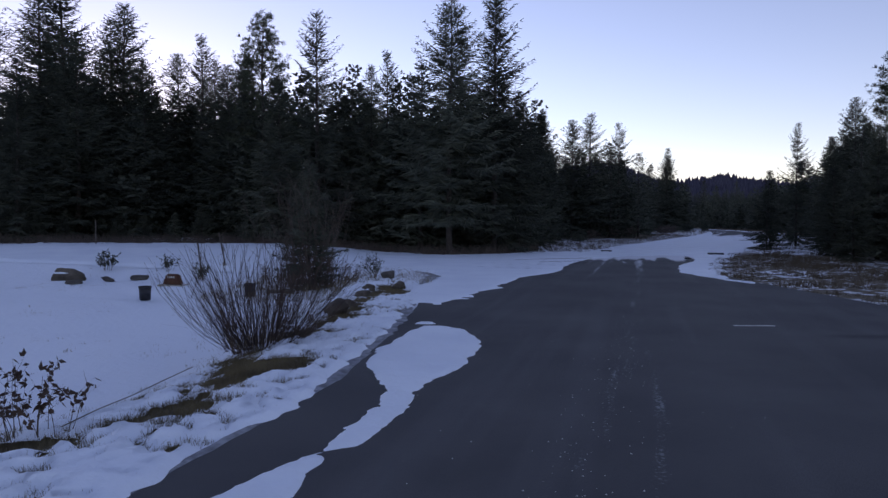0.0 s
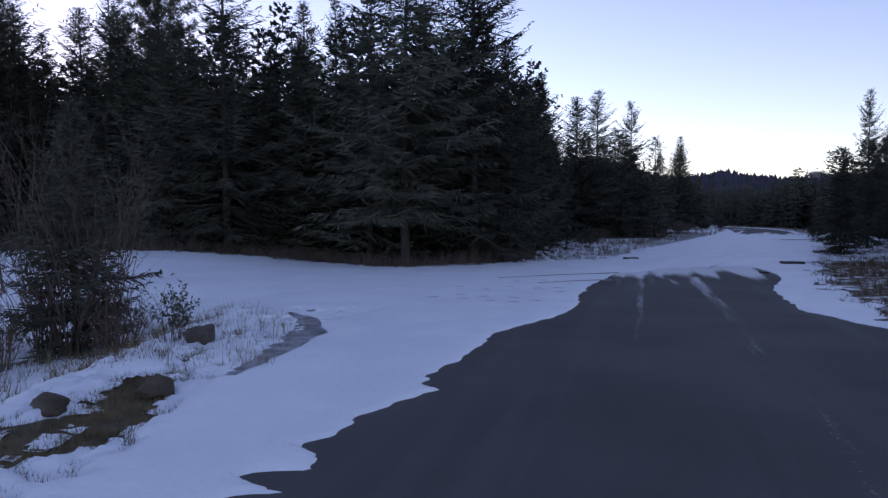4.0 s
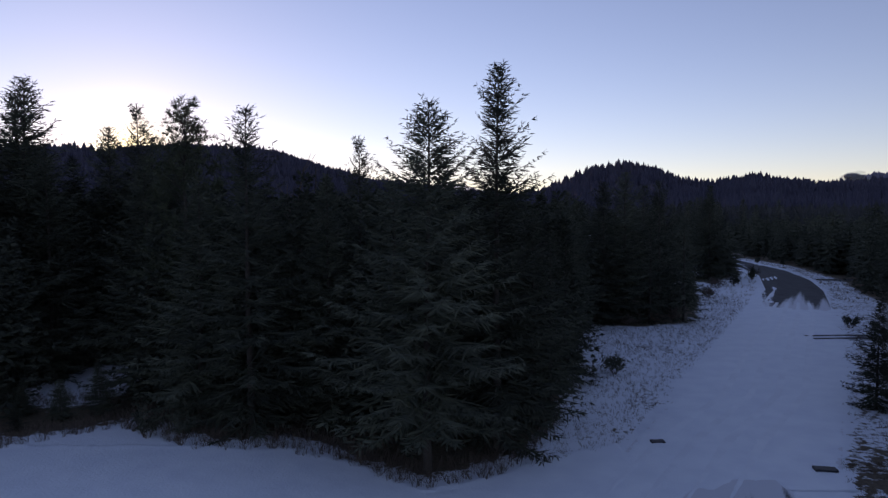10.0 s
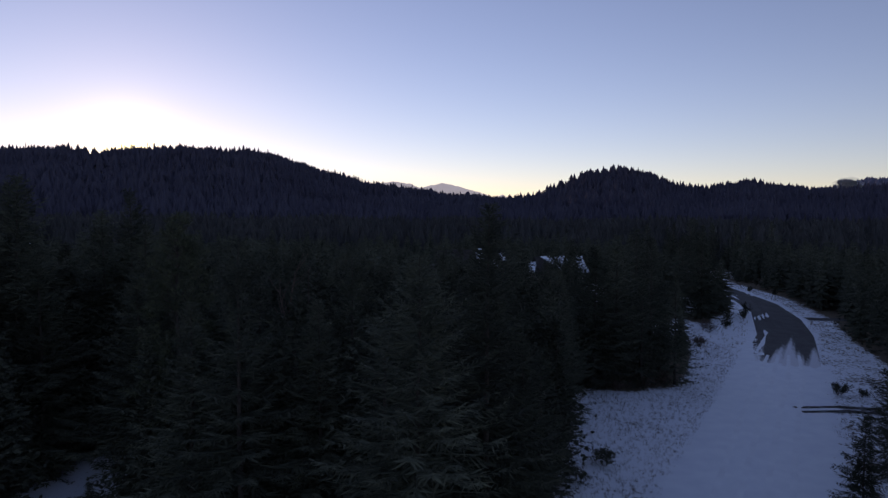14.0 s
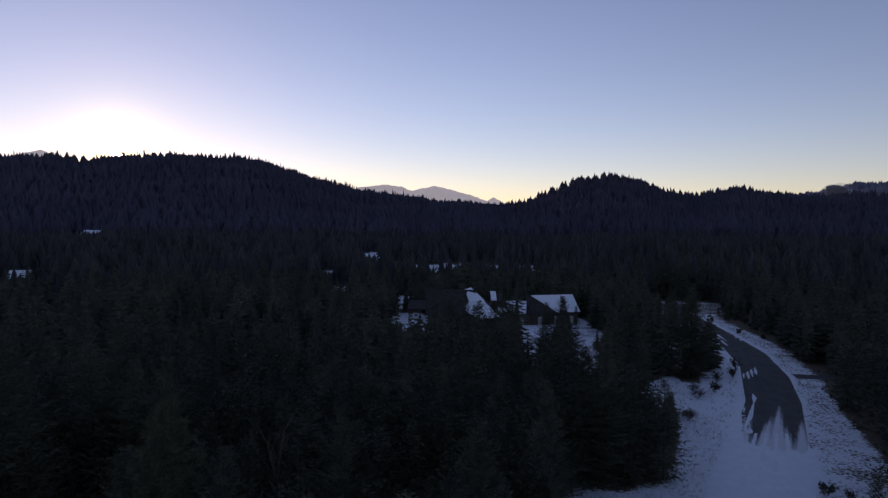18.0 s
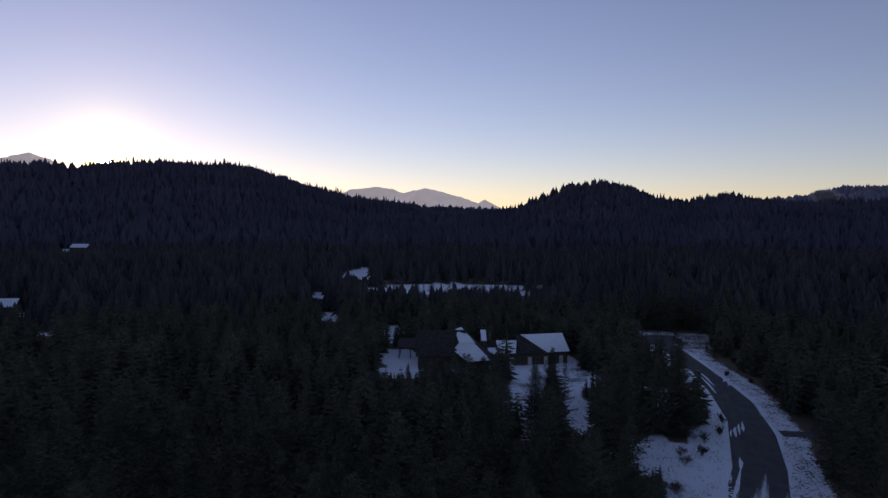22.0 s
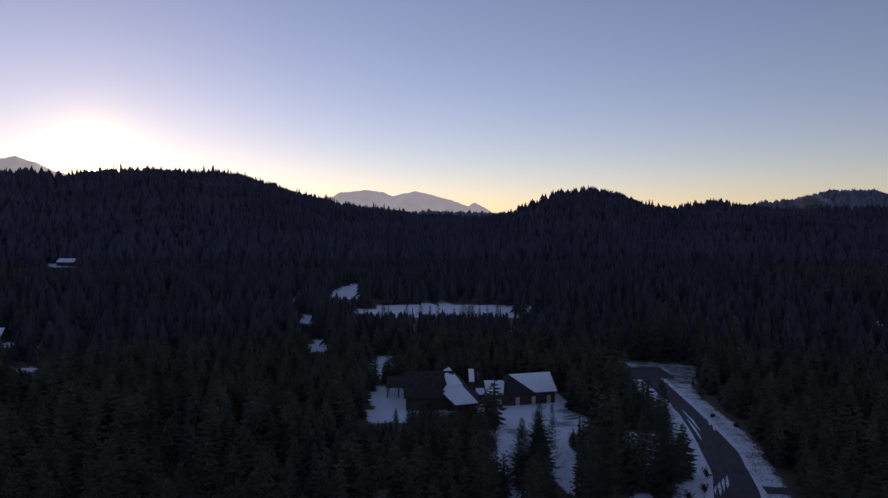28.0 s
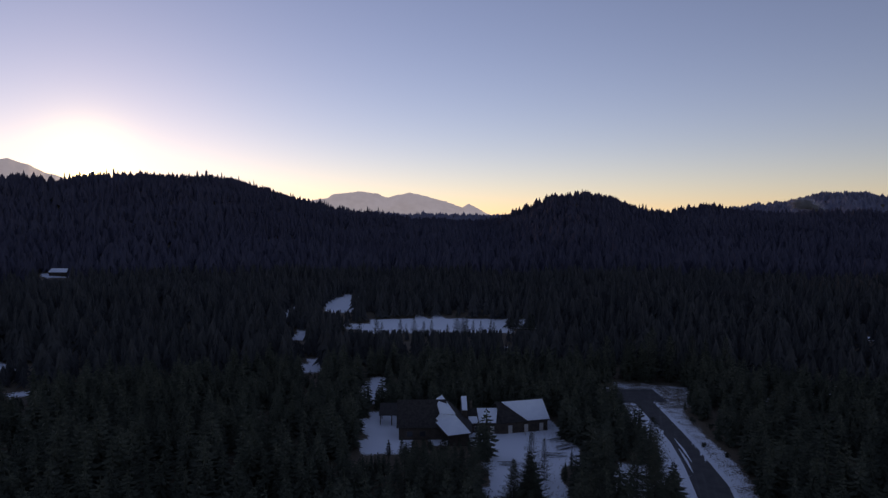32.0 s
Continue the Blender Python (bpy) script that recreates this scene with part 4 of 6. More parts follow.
def bm_mesh(name, bm, mat, smooth_faces=False):
    me = bpy.data.meshes.new(name)
    if smooth_faces:
        for f in bm.faces:
            f.smooth = True
    bm.to_mesh(me)
    bm.free()
    me.materials.append(mat)
    return me


def empty(name, x, y, z=None, rz=0.0, scale=1.0):
    e = new(name)
    e.matrix_world = Matrix.LocRotScale((x, y, float(land(x, y)) + 0.04 if z is None else z), Euler((0, 0, radians(rz))), (scale, scale, scale))
    return e


def rock_mesh(seed, sx, sy, sz, mat, sub=4, rough=0.10):
    """A faceted stone: a ball cut by random planes, then roughened."""
    rng = np.random.default_rng(seed)
    planes = [(n / np.linalg.norm(n), d) for n, d in zip(rng.normal(size=(10, 3)), rng.uniform(0.40, 0.75, 10))]
    bm = bmesh.new()
    bmesh.ops.create_icosphere(bm, subdivisions=sub, radius=1.0)
    for v in bm.verts:
        p = np.array(v.co)
        r = 1.0
        for n, d in planes:
            c = float(n @ p)
            if c > 0.05:
                r = min(r, d / c)
        q = Vector(p * r) * (1 + rough * noise.noise(v.co * 2.3 + Vector((seed * 7.1, 0, 0))) + 0.4 * rough * noise.noise(v.co * 7.0))
        v.co = Vector((q.x * sx, q.y * sy, max(-0.35, q.z) * sz + 0.22 * sz))
    return bm_mesh("stone", bm, mat)


def snow_cap(seed, sx, sy, z, th):
    bm = bmesh.new()
    bmesh.ops.create_icosphere(bm, subdivisions=3, radius=1.0)
    for v in bm.verts:
        k = 1 + 0.25 * noise.noise(v.co * 1.7 + Vector((seed, 0, 0)))
        v.co = Vector((v.co.x * sx * k, v.co.y * sy * k, z + v.co.z * th))
    return bm_mesh("snow_cap", bm, SNOW, True)


def boulder(seed, x, y, sx, sy, sz, rz, label, cap=0.0, mat=None):
    e = empty("boulder", x, y, None, rz)
    part("stone", rock_mesh(seed, sx, sy, sz, mat or ROCK), e)
    if cap:
        part("snow_cap", snow_cap(seed, sx * cap, sy * cap, sz * 0.78, sz * 0.12), e, "patch of white snow")
    return tagged(e, label, "boulder", "boulders of the verge")


DARKROCK = material("dark_rock", (0.055, 0.048, 0.042), 0.9, (0.12, 0.105, 0.09), 3.5, 8, 0.8, 16)
RUST = material("rusty_brown_stone", (0.085, 0.035, 0.022), 0.85, (0.13, 0.06, 0.035), 5, 6, 0.4, 30)
BLACKMETAL = material("dark_metal", (0.02, 0.02, 0.024), 0.55, (0.04, 0.04, 0.045), 6, 5, 0.1, 50)
TIMBER = material("weathered_timber", (0.075, 0.062, 0.052), 0.85, (0.14, 0.12, 0.10), 4, 8, 0.5, 24)
PAINT = material("white_paint", (0.62, 0.62, 0.6), 0.7, (0.35, 0.35, 0.34), 5, 8)
SLUSH = material("dirty_slush", (0.13, 0.135, 0.15), 0.55, (0.34, 0.36, 0.40), 5.0, 10, 0.8, 14, 0.3)
ICE = material("grey_ice", (0.15, 0.157, 0.172), 0.6, (0.38, 0.40, 0.44), 3.2, 10, 0.8, 12, 0.3)

boulder(3, -2.1, 26.1, 0.38, 0.34, 0.40, 30, "dark angular boulder on the snowy verge", mat=DARKROCK)
boulder(5, -2.65, 16.8, 0.40, 0.56, 0.30, -35, "brown boulder sunk in dry grass beside the road")
boulder(6, -2.55, 17.9, 0.24, 0.28, 0.18, 40, "small brown stone in the grass beside the road")
boulder(18, -2.45, 20.4, 0.22, 0.55, 0.22, -14, "low brown stone half under snow")
boulder(15, -2.5, 22.2, 0.35, 0.4, 0.22, 20, "low earthy stone in the bank of the verge")
boulder(7, -17.6, 31.2, 1.0, 0.6, 0.5, 5, "low boulder with snow on top in the field", 0.45)
boulder(9, -14.4, 32.0, 0.45, 0.35, 0.24, 0, "small dark stone in the snowy field", mat=DARKROCK)
boulder(10, -12.6, 31.2, 0.35, 0.3, 0.18, 50, "small dark stone in the snowy field", mat=DARKROCK)
boulder(12, -15.6, 31.4, 0.4, 0.3, 0.2, 10, "small dark stone in the snowy field", mat=DARKROCK)
boulder(16, -16.4, 30.0, 0.4, 0.3, 0.2, 10, "small dark stone in the snowy field", mat=DARKROCK)
boulder(13, -1.5, 22.9, 0.3, 0.28, 0.22, 70, "small brown stone at the snowy road edge")


def sign_stone(x, y):
    """A low brown marker stone with unreadable white signs on a pale slab."""
    e = empty("marker_stone", x, y, None, -12)
    bm = bmesh.new()
    bmesh.ops.create_cube(bm, size=1.0)
    for v in bm.verts:
        w = 0.44 if v.co.z < 0 else 0.27
        v.co = Vector((math.copysign(w, v.co.x), v.co.y * 0.30, 0.06 if v.co.z < 0 else 0.52))
    bmesh.ops.bevel(bm, geom=bm.edges[:], offset=0.05, segments=2, affect='EDGES')
    part("stone", bm_mesh("stone", bm, RUST), e)
    bm = bmesh.new()
    bmesh.ops.create_cube(bm, size=1.0, matrix=Matrix.Diagonal((1.15, 0.62, 0.07, 1)) @ Matrix.Translation((0, 0, 0.5)))
    bmesh.ops.bevel(bm, geom=bm.edges[:], offset=0.015, segments=1, affect='EDGES')
    part("base_slab", bm_mesh("base_slab", bm, material("pale_slab", (0.32, 0.29, 0.24), 0.9, (0.42, 0.39, 0.33), 4, 6, 0.3)), e, "pale flat base slab")
    for k in range(4):
        bm = bmesh.new()
        bmesh.ops.create_cube(bm, size=1.0, matrix=Matrix.Translation((-0.14 + 0.095 * k, -0.165, 0.40)) @ Matrix.Diagonal((0.045, 0.012, 0.075, 1)))
        part("sign_bar", bm_mesh("sign_bar", bm, PAINT), e, "white bar of worn writing")
    tagged(e, "brown marker stone with worn white bars on a slab", "marker stone")


sign_stone(-11.7, 29.2)


def bucket(x, y, r, hh, label):
    """A black round tub with a rim."""
    e = empty("tub", x, y)
    def ring(r0, r1, z0, z1, name, lab=""):
        n = 20
        a = np.linspace(0, 2 * np.pi, n, endpoint=False)
        c, s = np.cos(a), np.sin(a)
        V = np.concatenate([np.stack([c * q, s * q, np.full(n, z)], 1) for q, z in ((r0, z0), (r1, z1), (r1 * 0.9, z1), (r0 * 0.9, z0 + 0.03))])
        F = [(k * n + i, k * n + (i + 1) % n, ((k + 1) % 4) * n + (i + 1) % n, ((k + 1) % 4) * n + i) for k in range(4) for i in range(n)]
        part(name, mesh_np(name, V, F, BLACKMETAL, True), e, lab)
    ring(r * 0.88, r, -0.03, hh, "shell")
    ring(r * 1.06, r * 1.06, hh - 0.05, hh + 0.01, "rim", "thick black rim")
    part("fill", rock_mesh(4, r * 0.85, r * 0.85, 0.08, DARKROCK, 2), e, "dark earth in the tub").location = (0, 0, hh - 0.09)
    tagged(e, label, "tub", "tubs in the field")


bucket(-10.8, 24.4, 0.21, 0.46, "black round tub standing in the snowy field")
bucket(-7.4, 25.8, 0.21, 0.44, "black round tub standing in the snowy field")


def plank(x, y, lx, ly, lz, rz, label, mat=None, tilt=0.0):
    bm = bmesh.new()
    bmesh.ops.create_cube(bm, size=1.0, matrix=Matrix.Diagonal((lx, ly, lz, 1)) @ Matrix.Translation((0, 0, 0.5)))
    bmesh.ops.subdivide_edges(bm, edges=[e for e in bm.edges if abs((e.verts[0].co - e.verts[1].co).x) > lx * 0.5], cuts=5)
    for v in bm.verts:
        v.co += Vector((0, 0.02 * noise.noise(v.co * 3 + Vector((x, y, 0))), 0.015 * noise.noise(v.co * 4 + Vector((y, x, 0)))))
    bmesh.ops.bevel(bm, geom=bm.edges[:], offset=0.008, segments=1, affect='EDGES')
    o = new("plank", bm_mesh("plank", bm, mat or TIMBER))
    o.matrix_world = pose(x, y, float(land(x, y)) + 0.06, 0, tilt, rz)
    return tagged(o, label, "plank", "planks lying in the snow")


plank(-6.4, 26.4, 1.05, 0.28, 0.14, 8, "short dark timber lying in the snowy verge")
plank(12.05, 50.2, 0.7, 0.4, 0.11, 6, "dark flat board lying on the snowy road", BLACKMETAL)
plank(18.7, 46.5, 0.98, 0.5, 0.13, -8, "large dark flat board lying on the snowy road", BLACKMETAL)
plank(14.9, 41.3, 0.35, 0.2, 0.06, 20, "small dark flat board at the snow's edge", BLACKMETAL)


def stake(x, y, h, lean, label):
    o = new("stake", mesh_np("stake", *tube([(0, 0, -0.1), (lean * 0.5, 0, h * 0.5), (lean, 0, h)], [0.045, 0.042, 0.04], 6), TIMBER))
    o.location = (x, y, float(land(x, y)))
    return tagged(o, label, "stake", "stakes in the verge")


stake(-23.6, 45.9, 1.7, 0.0, "thin pale wooden stake before the dark wood")


def staked_sapling(x, y, seed, lean):
    e = empty("staked_sapling", x, y)
    part("stem", bare_meshes(seed, 1.9, 0.5, TWIG, 1, 4, 0.02), e)
    part("stake", mesh_np("stake", *tube([(0.12, 0, -0.1), (0.12 + lean, 0, 1.75)], [0.04, 0.035], 6), TIMBER), e, "leaning round wooden stake")
    part("foot_grass", grass_mesh(seed, 26, 0.22, 0.3, DRYGRASS), e, "dry grass at the foot")
    tagged(e, "leafless sapling tied to a leaning wooden stake", "sapling", "staked saplings")


def grass_mesh(seed, n, radius, height, mat):
    rng = np.random.default_rng(seed)
    s = Soup()
    for k in range(n):
        a, r = rng.uniform(0, 6.28), radius * math.sqrt(rng.random())
        d = np.array([rng.normal(0, 0.35), rng.normal(0, 0.35), 1.0])
        s.blade(np.array([r * math.cos(a), r * math.sin(a), -0.03]), d / np.linalg.norm(d), height * rng.uniform(0.5, 1.2), 0.018, rng)
    return s.mesh("grass", mat)


for n, (x, y, lean) in enumerate([(-11.4, 35.0, -0.35), (-11.6, 32.2, -0.25), (-8.0, 33.6, 0.2)]):
    staked_sapling(x, y, 70 + n, lean)

# shrubs
WILLOW = material("willow_stems", (0.040, 0.027, 0.024), 0.7, (0.08, 0.05, 0.038), 3, 4)


def willow(x, y, h, seed):
    rng = np.random.default_rng(seed)
    e = empty("willow_shrub", x, y)
    for c in range(10):
        s = Soup()
        for k in range(25):
            a = rng.uniform(0, 6.28)
            t = 1.9 * rng.random()
            q = 0.62 * math.sqrt(rng.random())
            p = np.array([q * math.cos(a), q * math.sin(a), -0.04])
            d = np.array([math.cos(a) * t, math.sin(a) * t, 0.7])
            d /= np.linalg.norm(d)
            ln, q = h * rng.uniform(0.55, 1.12), [p]
            for j in range(5):
                d = d + np.array([0, 0, 0.05 + 0.06 * t]) + rng.normal(0, 0.07, 3)
                d /= np.linalg.norm(d)
                q.append(q[-1] + d * ln / 5)
            s.add(*tube(q, [0.008, 0.007, 0.006, 0.005, 0.0035, 0.002], 3))
            for j in range(3):
                i = rng.integers(1, 5)
                g = d + rng.normal(0, 0.45, 3)
                g /= np.linalg.norm(g)
                s.add(*tube([q[i], q[i] + g * 0.22 * h * rng.random(), q[i] + g * 0.3 * h], [0.005, 0.004, 0.002], 3))
        part("stem_tuft", s.mesh("stem_tuft", WILLOW), e)
    part("foot_grass", grass_mesh(seed, 160, 0.55, 0.38, DRYGRASS), e, "dry brown grass at the foot")
    tagged(e, "bare many-stemmed willow shrub on the grassy bank", "shrub", "shrubs of the verge")


willow(-3.6, 13.1, 2.15, 101)

LEAF = material("dead_leaves", (0.06, 0.036, 0.026), 0.8, (0.10, 0.062, 0.042), 7, 4, rand=0.2)


def leafy_shrub(x, y, h, seed, mat, label, leaves=160, leaf=0.075, stems=9, spread=0.55):
    rng = np.random.default_rng(seed)
    e = empty("shrub", x, y)
    st = bare_meshes(seed, h, spread, TWIG, stems, 4, 0.016)
    part("stem_tuft", st, e)
    v = np.zeros(len(st.vertices) * 3)
    st.vertices.foreach_get("co", v)
    v = v.reshape(-1, 3)
    v = v[v[:, 2] > h * 0.25]
    s = Soup()
    for k in range(leaves):
        d = rng.normal(size=3)
        s.blade(v[rng.integers(len(v))], d / np.linalg.norm(d), leaf * rng.uniform(0.7, 1.4), leaf * 0.55, rng)
    part("foliage", s.mesh("leaves", mat), e)
    tagged(e, label, "shrub", "shrubs of the verge")


leafy_shrub(-4.6, 7.3, 0.85, 111, LEAF, "shrub with withered brown leaves in dry grass", 170, 0.085, 7)
leafy_shrub(-4.35, 7.5, 0.65, 112, LEAF, "shrub with withered brown leaves in dry grass", 90, 0.08, 5)
leafy_shrub(-16.9, 34.0, 0.9, 113, NEEDLE, "low dark evergreen shrub in the snowy field", 500, 0.11, 14)
leafy_shrub(-13.8, 34.0, 0.75, 114, NEEDLE, "low dark evergreen shrub in the snowy field", 320, 0.10, 12)
leafy_shrub(-11.3, 31.6, 0.8, 115, NEEDLE, "low dark evergreen shrub in the snowy field", 320, 0.10, 12)
leafy_shrub(-2.85, 26.6, 0.95, 116, NEEDLE, "dark bushy shrub beside the boulder", 500, 0.07, 16)
leafy_shrub(-3.5, 25.6, 0.8, 117, LEAF, "tangled brown shrub on the snowy bank", 300, 0.05, 20)
leafy_shrub(-6.2, 27.0, 0.9, 118, LEAF, "tangled brown shrub under the young fir", 400, 0.045, 28)
leafy_shrub(-4.5, 28.4, 1.1, 119, LEAF, "tangled brown shrub under the young fir", 400, 0.045, 28)
leafy_shrub(-7.0, 28.2, 1.2, 120, LEAF, "tangled brown shrub under the young fir", 400, 0.045, 28)
leafy_shrub(13.2, 66.0, 1.35, 121, NEEDLE, "low round evergreen bush in the snowy verge", 1200, 0.15, 24, 1.3)
leafy_shrub(42.4, 87.6, 1.4, 122, NEEDLE, "low round evergreen bush beside the snowy road", 1100, 0.15, 22, 1.1)
leafy_shrub(44.4, 86.6, 1.0, 123, NEEDLE, "low round evergreen bush beside the snowy road", 500, 0.14, 14)
leafy_shrub(-14.2, 48.6, 1.4, 124, NEEDLE, "low evergreen shrub at the edge of the wood", 800, 0.14, 20)
leafy_shrub(-12.4, 48.4, 1.2, 125, NEEDLE, "low evergreen shrub at the edge of the wood", 700, 0.14, 20)
for n, (x, y, h) in enumerate([(75.6, 190.6, 1.2), (80.5, 176.5, 1.6), (78.5, 182.5, 1.0), (80.8, 210.6, 2.2), (83.5, 205, 2.0), (84.5, 214, 2.2), (82.6, 198.5, 1.8), (58.0, 149.0, 2.2), (54.5, 142, 1.8), (50.0, 137.5, 2.0), (47.0, 131.0, 1.6)]):
    leafy_shrub(x, y, h, 130 + n, NEEDLE, "dark bush on the snowy bank of the road", 320, 0.3, 10)

for n, (x, y, h) in enumerate([(25.2, 91.5, 1.5), (22.5, 90.0, 1.3), (36.9, 114.5, 1.6), (42.7, 127.0, 1.6), (37.5, 116.0, 1.2), (19.5, 88.5, 1.3), (43.2, 131.0, 1.5)]):
    leafy_shrub(x, y, h, 170 + n, TWIG, "low brown leafless brush at the edge of the wood", 260, 0.22, 26, 1.2)

BROWNFIR = material("brownish_needles", (0.055, 0.048, 0.032), 0.8, (0.085, 0.07, 0.048), 2.0, 4)
leafy_shrub(-5.6, 28.4, 2.5, 126, BROWNFIR, "tall dense brownish bush round the young fir", 700, 0.055, 34)
leafy_shrub(-6.4, 28.8, 1.7, 127, BROWNFIR, "tall dense brownish bush round the young fir", 320, 0.05, 26)
leafy_shrub(-4.9, 28.7, 1.6, 128, BROWNFIR, "tall dense brownish bush round the young fir", 320, 0.05, 26)
# young fir with bare stems round it
put_tree(FIRS[4], -5.7, 28.7, 5.3, 0.7, 1.15, "young bushy fir standing among bare stems", 9.0, "young_fir")
for k, (dx, dy, h) in enumerate([(0.2, -0.5, 4.6), (-0.7, 0.0, 4.4), (0.7, -0.2, 4.0), (-0.3, -0.7, 4.6), (0.5, 0.4, 4.4)]):
    e = empty("bare_shrub", -5.7 + dx, 28.7 + dy)
    part("stem_tuft", bare_meshes(140 + k, h, 0.30, TWIG, 8, 6, 0.005), e)
    tagged(e, "tall bare brown stems round the young fir", "shrub", "shrubs of the verge")


# grass: what nobody could count
def meadow(name, places, n, hmin, hmax, mat, seed, label, width=0.014, clump=7):
    rng = np.random.default_rng(seed)
    P = np.zeros((0, 2))
    while len(P) < n:
        k = rng.integers(len(places), size=4 * n)
        box = np.array([p[:4] for p in places])[k]
        xy = np.stack([box[:, 0] + (box[:, 1] - box[:, 0]) * rng.random(4 * n), box[:, 2] + (box[:, 3] - box[:, 2]) * rng.random(4 * n)], 1)
        good = np.zeros(4 * n, bool)
        for i, p in enumerate(places):
            m = k == i
            good[m] = p[4](xy[m, 0], xy[m, 1])
        P = np.concatenate([P, xy[good]])
    P = P[:n]
    P = np.repeat(P, clump, 0)
    m = len(P)
    P = P + rng.normal(0, 0.07, P.shape)
    z = land(P[:, 0], P[:, 1]) - 0.03
    h = rng.uniform(hmin, hmax, m)
    a = rng.uniform(0, 6.28, m)
    lx, ly = rng.normal(0, 0.35, m) * h, rng.normal(0, 0.35, m) * h
    wx, wy = np.cos(a) * width, np.sin(a) * width
    V = np.stack([np.stack([P[:, 0] - wx, P[:, 1] - wy, z], 1), np.stack([P[:, 0] + wx, P[:, 1] + wy, z], 1), np.stack([P[:, 0] + lx, P[:, 1] + ly, z + h], 1)], 1).reshape(-1, 3)
    F = np.arange(m * 3).reshape(-1, 3)
    tagged(new(name, mesh_np(name, V, F, mat)), label, "grass", kind="stuff")


def beside(lo, hi, side):
    def test(x, y):
        d = at_y(ROAD_L, y) - x if side < 0 else x - at_y(ROAD_R, y)
        ok = (d > lo) & (d < hi)
        return ok & (side_depth(x, y) < -0.2) if side < 0 else ok
    return test


def on_turf(x, y):
    return (turf(x, y) > 0.02) | (tuft_gap(x, y) < 0.03)


WEED = material("brown_weeds", (0.075, 0.055, 0.036), 0.9, (0.15, 0.115, 0.075), 2.0, 5)
GREENGRASS = material("green_brown_grass", (0.11, 0.085, 0.048), 0.9, (0.21, 0.165, 0.09), 1.2, 5)
meadow("bank_grass", [(-5.5, -1.8, 4.0, 12.7, on_turf), (-4.2, -0.9, 12.0, 26.0, on_turf)], 6500, 0.05, 0.15, GREENGRASS, 151, "matted brown and green grass on the bank", 0.006, 10)
meadow("verge_tufts", [(-6, 0, 3, 28, beside(0.12, 1.4, -1)), (-6, 0, 3, 28, beside(0.3, 4.0, -1)), (-18, -2, 14, 36, lambda x, y: beside(2, 30, -1)(x, y) & (vnoise(x, y, 0.3) > 0.15))], 1500, 0.04, 0.13, DRYGRASS, 152, "thin dry grass stalks through the snow", 0.006, 8)
meadow("spit_grass", [(-9, -0.5, 24, 33, lambda x, y: side_depth(x, y) < -0.1)], 700, 0.12, 0.4, DRYGRASS, 153, "dry grass stalks on the snowy corner", 0.007, 7)
meadow("right_verge_grass", [(11, 24, 16, 48, lambda x, y: beside(0.0, 8, 1)(x, y) & (vnoise(x, y, 0.55) + 0.5 * vnoise(x, y, 1.7) > -0.02 - 0.05 * (x - at_y(ROAD_R, y)))), (18, 46, 40, 90, lambda x, y: beside(0.3, 7, 1)(x, y) & (vnoise(x, y, 0.5) > 0))], 3800, 0.06, 0.30, WEED, 154, "dry brown weeds on the snow-patched verge", 0.012, 7)
meadow("left_verge_weeds", [(5, 40, 46, 120, lambda x, y: (at_y(ROAD_L, y) - x > 0.7) & (forest_edge(x, y) < 1.0) & (side_depth(x, y) < 0))], 3600, 0.12, 0.42, WEED, 155, "dry weeds through the snow beside the road", 0.009, 5)
meadow("wood_edge_brush", [(-34, 10, 44, 56, lambda x, y: (np.abs(forest_edge(x, y) - 0.5) < 1.7) & (side_depth(x, y) < 0))], 1500, 0.3, 0.9, TWIG, 156, "dead brush along the edge of the wood", 0.012, 7)
meadow("far_verge_weeds", [(30, 100, 110, 240, lambda x, y: (road_depth(x, y) < -1.0) & (forest_edge(x, y) < 1.5))], 1300, 0.2, 0.6, DRYGRASS, 157, "dry weeds along the far road", 0.02, 6)


# ice and slush along the road's edge
def ribbon(name, pts, widths, z, mat, label, category, seed=0, rough=0.3):
    V, F = [], []
    n = 0
    for k in range(len(pts) - 1):
        (ax, ay), (bx, by) = pts[k], pts[k + 1]
        m = max(2, int(math.hypot(bx - ax, by - ay) / 0.12))
        for i in range(m + (k == len(pts) - 2)):
            f = i / m
            x, y = ax + (bx - ax) * f, ay + (by - ay) * f
            d = Vector((bx - ax, by - ay, 0)).normalized()
            w = (widths[k] + (widths[k + 1] - widths[k]) * f)
            for u in (-1, -0.5, 0, 0.5, 1):
                ww = w * 0.5 * u * (1 + rough * fnoise(x * 2 + u * 5 + seed, y * 2, 1.0) + 0.5 * rough * fnoise(x * 6, y * 6 + u * 3, 1.0))
                V.append((x - d.y * ww, y + d.x * ww, z + (0.012 * (1 - u * u) + 0.006 * fnoise(x * 5, y * 5 + u, 1.0))))
            n += 1
    F = [(r * 5 + c, r * 5 + c + 1, r * 5 + 6 + c, r * 5 + 5 + c) for r in range(n - 1) for c in range(4)]
    return tagged(new(name, mesh_np(name, V, np.array(F)[:, ::-1], mat, True)), label, category, kind="structure")


